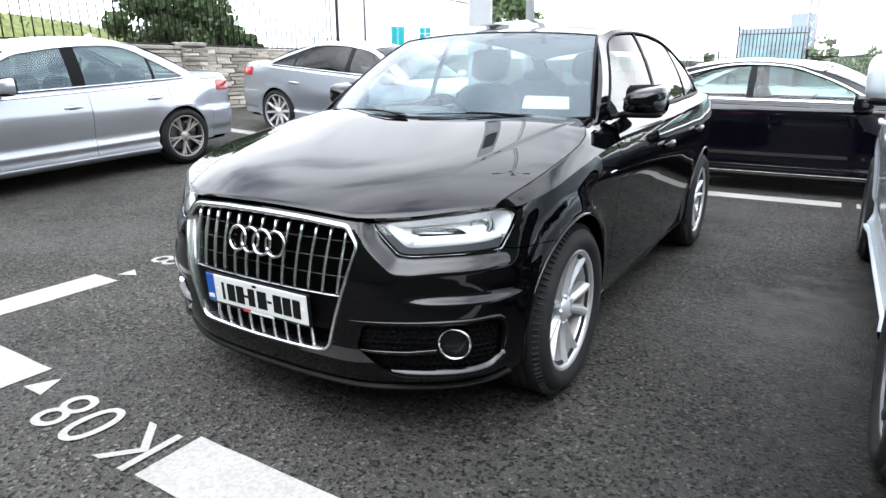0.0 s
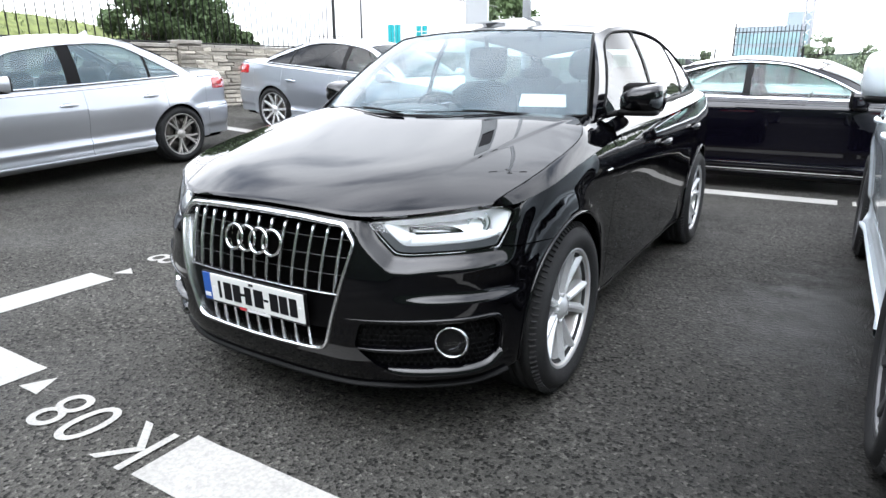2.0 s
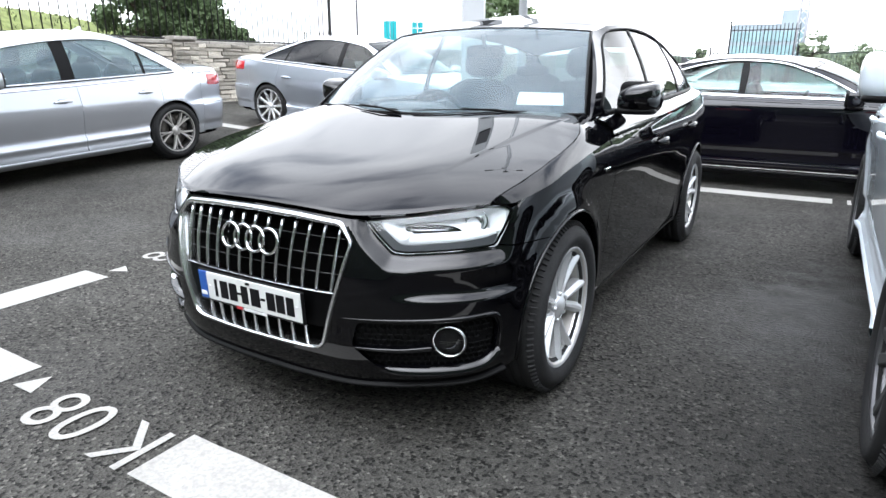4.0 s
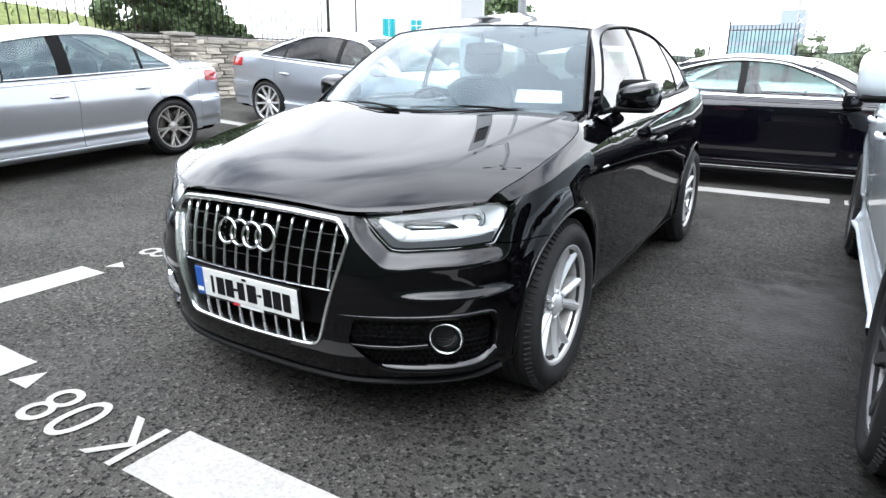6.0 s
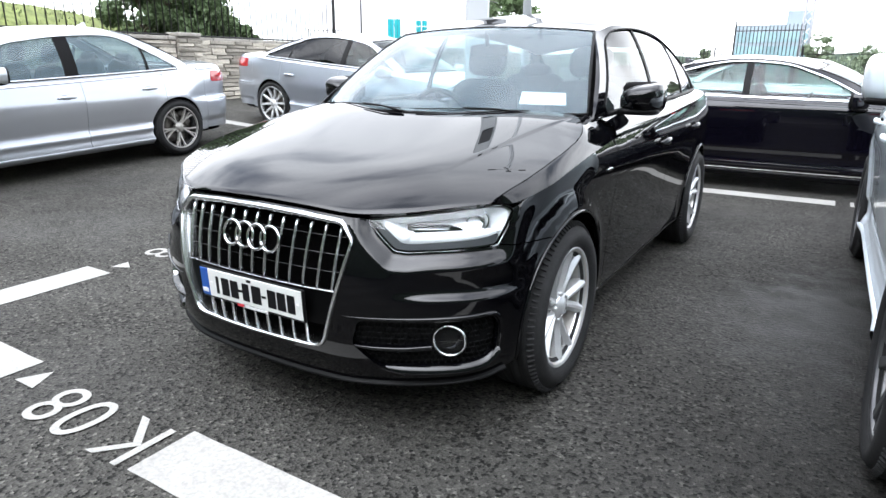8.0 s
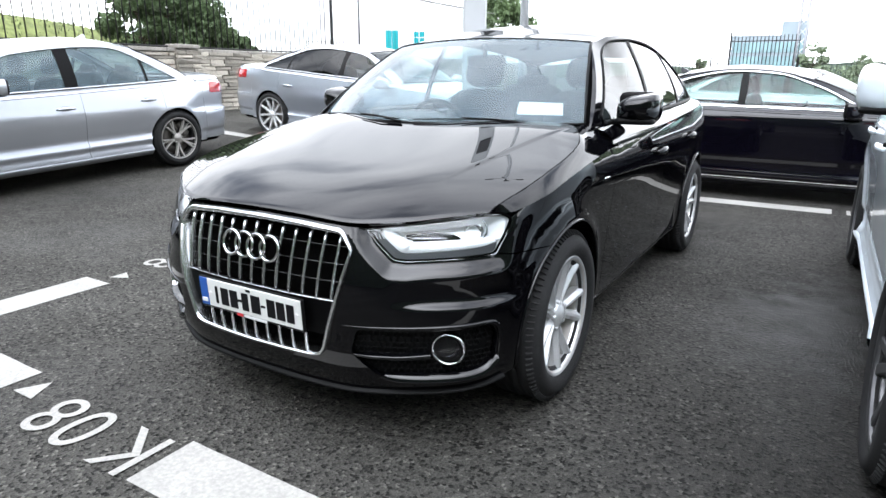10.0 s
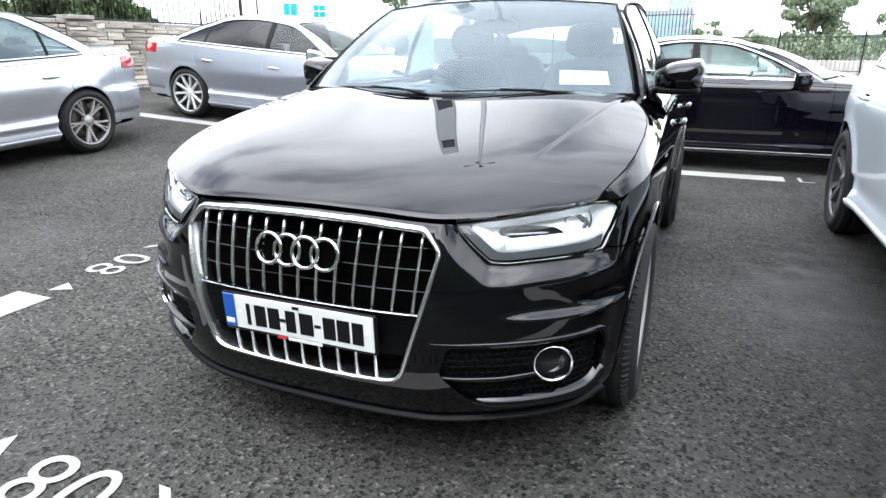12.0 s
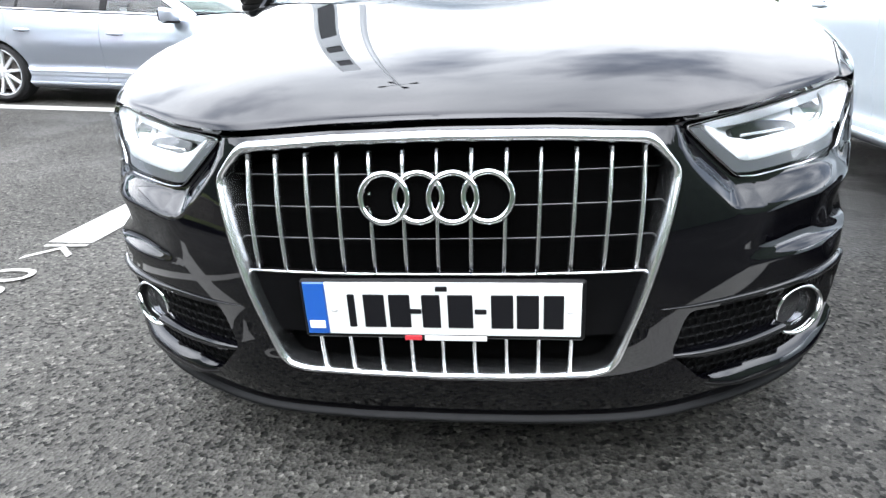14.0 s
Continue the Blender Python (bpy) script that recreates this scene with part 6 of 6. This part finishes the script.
for sg in (-1, 1):
    g = Geo()
    tube(g, [S.belt(sg * S.s_of(y), .225, .004) for y in np.linspace(S.fw + .37, S.rw - .37, 16)], .005, 6)
    part("sill_trim", g, ALLOY_GREY, low_car, "grey strip along the sill")

# pale SUV beside the black one
cab = (1.45, 2.05, 3.85, 4.32)
S = Shape(
    plan=[(0, .0), (.25, .012), (.5, .07), (.70, .18), (.83, .34), (.90, .58), (.935, .88), (.945, 1.8), (.945, 2.8), (.94, 3.69), (.90, 4.1), (.80, 4.45), (.58, 4.58), (.3, 4.62), (0, 4.63)],
    front=[(.15, .09), (.22, .03), (.3, .01), (.45, .0), (.6, .01), (.75, .05), (.88, .12), (1.0, .2)],
    side=[(.15, .12), (.22, .07), (.29, .03), (.345, .020), (.365, .044), (.45, .044), (.475, .028), (.60, .018), (.75, .007), (.86, .0), (.92, .006), (1.0, .026), (1.1, .06), (1.2, .09)],
    shoulder=[(0, .86), (.5, .86), (1.0, .90), (1.5, .97), (2.2, 1.02), (3.2, 1.05), (4.2, 1.09), (5.2, 1.12), (6.4, 1.1)],
    crown=[(-.02, .87), (.1, .92), (.35, .99), (1.1, 1.07), (1.5, 1.1), (3.0, 1.13), (4.2, 1.17), (4.63, 1.14)],
    fw=.88, rw=3.69, arch=.405, flare=.016,
    xe=[(1.4, .64), (2.05, .60), (2.8, .61), (3.6, .57), (4.2, .53)], ze=[(1.3, 1.5), (2.05, 1.53), (2.5, 1.575), (3.0, 1.575), (3.6, 1.54), (4.2, 1.46)], inset=.075)
P = dict(a0=1.42, a1=2.05, d1=3.90, d0=4.40, screen_base=.73, sy0=1.18, sbow=.24, sz0=1.085, sedge=.01, sy1=1.96, sz1=1.585, by0=4.46, bz0=1.15, by1=3.96, bz1=1.57, crown=.055,
         windows=[(1.52, 2.55), (2.62, 3.48), (3.52, 4.02)], seams=(1.45, 2.58, 3.52), hood_x=.78, mirror=(1.66, 1.235, .85), mirror_size=(.25, .15, .19), doff=1.7, sill_out=.016)
W = wheel_meshes(.365, .25, .262, 5, "double", ALLOY_DARK)
car_body("pale silver-blue SUV with dark alloy wheels, parked on asphalt", on_ground(2.875, 0.0, 0, .88, 3.69, .8), S, P, PAINT_PALE, CHROME, GLASS, GLASS_GREEN, W, .365, .925, sill=.32, handle_z=.93, spin=30, rail=SATIN)

# white car farther back, seen over the roofs
cab = (1.50, 2.15, 3.55, 4.12)
S = saloon_shape(4.45, .90, .85, 3.50, .36, .93, 1.43, cab, 1.05)
P = saloon_cabin(S, cab, 1.43, .93, [(1.58, 2.52), (2.60, 3.60), (3.64, 3.98)], (1.48, 2.56, 3.50), (1.75, .99, .85), fin=3.3)
W = wheel_meshes(.33, .22, .235, 5, "double", ALLOY)
car_body("white saloon car parked behind the black fastback", on_ground(3.55, 11.7, 90, .85, 3.5, .8), S, P, PAINT_WHITE, CHROME, GLASS_GREEN, GLASS_GREEN, W, .33, .88)

# ---------- far things ----------
LEAF = material("dark_leaves", (.10, .15, .065), .6, 0, .4, stain=.35, stain_scale=3.0, grain=.2, grain_scale=20)
LEAF_PALE = material("olive_leaves", (.14, .17, .075), .65, 0, .4, stain=.35, stain_scale=2.0)
BARK = material("bark", (.09, .07, .05), .9, stain=.3, stain_scale=8, bump=.01, bump_scale=20)


def leaves(g, centre, radius, count, size, rnd, squash=1.0):
    for _ in range(count):
        while True:
            p = Vector((rnd.uniform(-1, 1), rnd.uniform(-1, 1), rnd.uniform(-1, 1)))
            if .15 < p.length < 1:
                break
        c = Vector(centre) + Vector((p.x * radius, p.y * radius, p.z * radius * squash))
        s = size * rnd.uniform(.6, 1.5)
        m = Euler((rnd.uniform(0, 6.3), rnd.uniform(0, 6.3), rnd.uniform(0, 6.3))).to_matrix()
        q = [m @ Vector(k) * s + c for k in ((-.5, 0, 0), (-.1, -.32, .06), (.55, 0, 0), (-.1, .32, .06))]
        g.add(q, [(0, 1, 2), (0, 2, 3)], flat=True)


def tree(x, y, z, height, spread, rnd, leaf, label, name="tree", category="tree", count=2200, size=.16, trunk=True):
    root = thing(name, label, category, pose(x, y, z), kind="")
    g = Geo()
    limbs = []
    h0 = height * (.32 if trunk else .05)
    tube(g, [(0, 0, -.1), (.05, .02, h0), (.02, .08, height * .75)], [.035 * height * .4 + .04, .03 * height * .4 + .02, .02], 8)
    for k in range(9):
        a, t = rnd.uniform(0, 6.3), rnd.uniform(.2, .85)
        b = Vector((.05, .03, h0 + (height * .75 - h0) * t))
        e = b + Vector((math.cos(a) * spread * rnd.uniform(.4, .8), math.sin(a) * spread * rnd.uniform(.4, .8), height * rnd.uniform(.06, .22)))
        tube(g, [b, (b + e) / 2 + Vector((0, 0, .05)), e], [.03, .02, .008], 6)
        limbs.append(e)
    part("trunk", g, BARK, root)
    g = Geo()
    if not trunk:
        limbs += [Vector((rnd.uniform(-.7, .7) * spread, rnd.uniform(-.7, .7) * spread, height * rnd.uniform(.15, .8))) for _ in range(9)]
    for e in limbs + [Vector((0, 0, height * .85))]:
        leaves(g, e, spread * rnd.uniform(.28, .5), count // len(limbs), size, rnd, .75)
    part("crown", g, leaf, root)
    return root
# wall along the left edge of the yard
z0 = .53
root, L, H = stone_wall("wall_west", -9.0, -14.0, -9.0, 26.0, z0, 1.14)
lay_stones(root, 14 + 6.94, 14 + 9.6, 1.12, 150, False)
lay_stones(root, 14 + 4.2, 14 + 6.4, 1.12, 140, False)
lay_stones(root, 14 + 9.6, 14 + 24, 1.12, 0, True)
lay_stones(root, 14 - 4.0, 14 + 4.2, 1.12, 0, True)
pier, L, H = stone_wall("wall_pier", -8.92, 6.41, -8.92, 6.93, z0, 1.21, label="square pier of pale stones in the yard wall")
lay_stones(pier, .0, .52, 1.19, 60, False)


def railing(name, ax, ay, bx, by, z0, z1, step, label, r=.010, posts=2.6, rails=(.12, .9)):
    """Upright black bars between two rails, with posts."""
    root = thing(name, label, "fence", kind="structure")
    L = math.hypot(bx - ax, by - ay)
    ux, uy = (bx - ax) / L, (by - ay) / L
    for t in rails:
        g = Geo()
        z = z0 + (z1 - z0) * t
        tube(g, [(ax, ay, z), (bx, by, z)], .018, 6)
        part("rail", g, IRON, root)
    bar = Geo()
    tube(bar, [(0, 0, z0), (0, 0, z1 - .05), (0, 0, z1)], [r, r, .002], 6)
    me = bar.mesh("bar", IRON)
    post = Geo()
    block(post, (.06, .06, z1 - z0 + .10), Matrix.Translation((0, 0, (z0 + z1) / 2 + .05)), .006)
    mp = post.mesh("post", IRON)
    k = 0
    while k * step < L:
        d = k * step
        part("bar", me, None, root, at=Matrix.Translation((ax + ux * d, ay + uy * d, 0)))
        k += 1
    k = 0
    while k * posts < L:
        d = k * posts
        part("post", mp, None, root, at=Matrix.Translation((ax + ux * d, ay + uy * d, 0)))
        k += 1
    return root


railing("railing_west", -9.15, -4.0, -9.15, 11.0, 1.68, 3.5, .15, "black iron railing on the stone wall", r=.011, posts=60, rails=(.05, .95))
# same railing, bars thinned to imitate the glare that washes them out
railing("railing_west_far", -9.15, 11.1, -9.15, 20.0, 1.68, 3.5, .15, "iron railing on the stone wall, bars thinned for glare", r=.005, posts=60, rails=(.05, .95))
railing("railing_north", -5.2, 26.0, -1.95, 26.0, .4, 1.90, .13, "low black iron railing at the far edge", r=.016)
railing("railing_north_tall", -1.95, 26.0, .42, 26.0, .4, 2.82, .13, "tall black iron railing at the far edge", r=.016, posts=2.37)
railing("railing_east", .42, 26.2, 14.0, 29.0, .3, 1.9, .16, "black iron railing before the trees", r=.007, posts=3.0)

CONCRETE = material("pale_concrete", (.42, .40, .37), .85, grain=.12, grain_scale=15, stain=.2, stain_scale=1.0)
g = Geo()
block(g, (22, .25, .85), Matrix.Translation((7, 30.5, .42)), .02)
single("wall_north", g, CONCRETE, "low pale concrete wall at the far edge", "wall", kind="structure")

# bank behind the stone wall
g = Geo()
nx, ny = 32, 60
def bank_z(x, y):
    """The bank rises behind the wall to a crest, which falls away northwards."""
    crest = 2.18 - .35 * smooth_step(4, 9, y) - 1.1 * smooth_step(8.5, 12, y)
    return .3 + crest * smooth_step(-9.2, -12.8, x) + .07 * noise.noise((x * .9, y * .9, 0))


g.add([(-9.3 - 16 * i / nx, -8 + 40 * j / ny, bank_z(-9.3 - 16 * i / nx, -8 + 40 * j / ny)) for j in range(ny + 1) for i in range(nx + 1)],
      [(j * (nx + 1) + i + 1, j * (nx + 1) + i, (j + 1) * (nx + 1) + i, (j + 1) * (nx + 1) + i + 1) for j in range(ny) for i in range(nx)])
single("grass_bank", g, GRASS, "green grass bank behind the wall", "bank", kind="stuff")
rnd = random.Random(3)
g = Geo()
for _ in range(9000):
    x, y = -9.8 - rnd.random() * 5, -6 + rnd.random() * 20
    z = bank_z(x, y)
    h, a = rnd.uniform(.02, .09), rnd.uniform(0, 6.3)
    g.add([(x - .02 * math.cos(a), y - .02 * math.sin(a), z - .05), (x + .02 * math.cos(a), y + .02 * math.sin(a), z - .05), (x + rnd.uniform(-.06, .06), y + rnd.uniform(-.06, .06), z + h)], [(0, 1, 2)], flat=True)
single("long_grass", g, LEAF_PALE, "long yellow-green grass on the bank", "grass", kind="stuff")

# bushes and trees
LEAF_MID = material("grey_green_leaves", (.16, .205, .125), .65, 0, .4, stain=.3, stain_scale=2.0)
rnd = random.Random(11)
for y, h, s in ((6.6, 3.1, .8), (7.1, 3.4, 1.0), (7.6, 3.5, 1.0), (8.1, 2.9, .8), (8.7, 2.2, .55), (9.3, 1.75, .4)):
    tree(-10.3 + rnd.uniform(-.3, .3), y, .5, h, s, rnd, LEAF, "dense dark green bush behind the stone wall", "bush", "bush", 7500, .075, False)
tree(-20.5, 44, .5, 8.0, 2.6, rnd, LEAF, "dark green tree far behind the wall", count=2400, size=.32)
for x, y, h, s, n, low in ((5.1, 34, 4.4, 1.3, 8000, False), (6.2, 35, 4.2, 1.0, 5000, False), (8.5, 33, 5.0, .8, 4000, False), (.75, 31, 2.7, .75, 700, True), (2.6, 33, 2.2, .8, 900, True), (12.9, 36, 4.6, 1.8, 1300, True), (-3.9, 31, 2.1, .35, 500, True)):
    tree(x, y, .2, h, s, rnd, LEAF_MID, "leafy green tree beyond the far fence", count=n, size=.13, trunk=low)
g = Geo()
for k in range(60):
    x = 1.0 + k * .38
    leaves(g, (x, 32.5 + rnd.uniform(-1, 1), 1.0 + rnd.uniform(-.3, .5)), .9, 130, .13, rnd, .8)
single("hedge", g, LEAF_MID, "overgrown grey-green hedge behind the far fence", "hedge", kind="stuff")
HILL = material("far_woods", (.05, .07, .05), .95, stain=.4, stain_scale=.05, bump=.5, bump_scale=.4)
g = Geo()
top = [(-260 + 14 * k, 230 + 20 * math.sin(k * .5), 5 + 3.5 * noise.noise((k * .35, 2, 0)) + 1.5 * noise.noise((k * 1.3, 7, 0))) for k in range(44)]
loft(g, [[(x, y, -1) for x, y, z in top], top, [(x, y + 60, z + 1) for x, y, z in top]])
single("far_woods", g, HILL, "distant dark wooded rise on the horizon", "woods", kind="structure")

# unseen belt of trees that the car's nose mirrors, added tall and near to block low sky
g = Geo()
ring = [(math.sin(a) * 26, -math.cos(a) * 26 + 2, 15.0 + 2.4 * noise.noise((a * 6, 1, 0)) + 1.3 * noise.noise((a * 22, 4, 0))) for a in np.linspace(-1.5, 1.5, 90)]
loft(g, [[(x, y, -.5) for x, y, z in ring], ring, [(x * 1.3, y * 1.3, z - 1) for x, y, z in ring]], flip=True)
single("entrance_woods", g, HILL, "unseen belt of dark trees, raised to block the low sky", "woods", kind="structure")

# pylon sign and lamp mast
PYLON = material("pylon_grey", (.58, .60, .62), .4, .3, stain=.08, stain_scale=2)
PYLON_DARK = material("pylon_dark_panel", (.05, .052, .055), .35, .2)
root = thing("pylon_sign", "grey slab-shaped column with dark panels beside the bays", "sign", pose(-2.0, 5.34, 0, 0, 0, 28.5))
g = Geo()
block(g, (.27, .16, 4.75), Matrix.Translation((0, 0, 2.375)), .02)
part("slab", g, PYLON, root)
for z, h in ((4.25, .26), (3.6, .22), (3.0, .40)):
    g = Geo()
    block(g, (.19, .03, h), Matrix.Translation((0, -.085, z)), .008)
    part("sign_panel", g, PYLON_DARK, root, "plain dark sign panel")
root = thing("lamp_mast", "slim galvanised mast with four floodlights on a cross", "street lamp", pose(-1.86, 6.42, 0, 0, 0, 20))
g = Geo()
tube(g, [(0, 0, 0), (0, 0, 3.5), (0, 0, 6.9)], [.062, .05, .03], 12)
part("mast", g, PYLON, root)
for k in range(4):
    a = radians(90 * k + 10)
    g = Geo()
    tube(g, [(0, 0, 6.85), (.22 * math.cos(a), .22 * math.sin(a), 6.9)], .012, 6)
    part("arm", g, PYLON_DARK, root)
    g = Geo()
    block(g, (.15, .10, .045), Matrix.Translation((.30 * math.cos(a), .30 * math.sin(a), 6.9)) @ Matrix.Rotation(a, 4, "Z"), .01)
    part("floodlight", g, PYLON_DARK, root, "dark floodlight head")

# white building with teal windows
CLAD = material("white_cladding", (.86, .86, .86), .5, 0, .4, stain=.04, stain_scale=.3)
TEAL = material("teal_glass", (.02, .30, .33), .15, 0, .6, stain=.2, stain_scale=.5)
root = thing("white_building", "large white clad building with teal windows", "building", pose(-37.0, 48.5, 0, 0, 0, 36))
g = Geo()
block(g, (19, 14, 11), Matrix.Translation((5.0, 7, 5.5)), .05)
part("wall", g, CLAD, root)
for k in range(18):
    g = Geo()
    block(g, (.03, .012, 11), Matrix.Translation((-4.0 + k * 1.05, -.03, 5.5)), .01)
    part("cladding_rib", g, CLAD, root)
for x, z, w, h in ((2.3, 3.5, 1.25, 3.8), (4.9, 4.75, 1.1, 1.1)):
    g = Geo()
    block(g, (w, .10, h), Matrix.Translation((x, -.03, z)), .02)
    win = part("window", g, TEAL, root, "teal tinted window")
    g = Geo()
    for dx in (-w / 2, 0, w / 2):
        block(g, (.06, .16, h + .06), Matrix.Translation((x + dx, -.03, z)), .01)
    for dz in (-h / 2, 0, h / 2):
        block(g, (w, .16, .06), Matrix.Translation((x, -.03, z + dz)), .01)
    part("window_frame", g, CLAD, win)
g = Geo()
block(g, (19.2, 14.2, .4), Matrix.Translation((5.0, 7, 11.1)), .05)
part("roof", g, PYLON, root)
g = Geo()
tube(g, [(0, 0, 0), (0, 0, 9.5)], [.07, .05], 8)
single("flag_pole", g, PYLON_DARK, "thin dark pole before the white building", "pole", pose(-27.6, 35.4, .2))
railing("railing_far", -29.0, 31.5, -27.1, 33.2, 2.6, 3.45, .2, "grey balcony railing before the white building", r=.014, posts=1.6, rails=(.03, .95))

# glass office block and truss mast to the right
OFFICE = material("office_cladding", (.24, .29, .32), .4, .2, stain=.1, stain_scale=.3)
OFFICE_GLASS = material("pale_office_glass", (.22, .34, .36), .2, 0, .6, stain=.25, stain_scale=.4)
root = thing("office_building", "distant grey glass office building", "building", pose(-6.2, 92, 0, 0, 0, 3))
g = Geo()
block(g, (8.6, 9, 6.4), Matrix.Translation((0, 4, 3.2)), .05)
block(g, (3.0, 8, 1.7), Matrix.Translation((2.8, 4, 7.2)), .05)
part("wall", g, OFFICE, root)
for k in range(7):
    for z in (1.5, 3.2, 4.9):
        g = Geo()
        block(g, (1.1, .1, 1.25), Matrix.Translation((-3.6 + k * 1.2, -.52, z)), .02)
        part("window", g, OFFICE_GLASS, root, "tinted office window")
MAST = material("galvanised_steel", (.26, .27, .29), .5, .2, stain=.1)
root = thing("truss_mast", "grey lattice mast in the distance", "mast", pose(-1.2, 62, 0))
for dx, dy in ((-.35, -.35), (.35, -.35), (.35, .35), (-.35, .35)):
    g = Geo()
    tube(g, [(dx, dy, 0), (dx * .8, dy * .8, 7.6)], .10, 6)
    part("leg", g, MAST, root)
for k in range(9):
    g = Geo()
    z = .6 + k * .8
    s = .35 * (1 - .2 * z / 7.6)
    tube(g, [(-s, -s, z), (s, -s, z + .7), (s, s, z), (-s, s, z + .7), (-s, -s, z)], .035, 5)
    part("brace", g, PYLON, root)
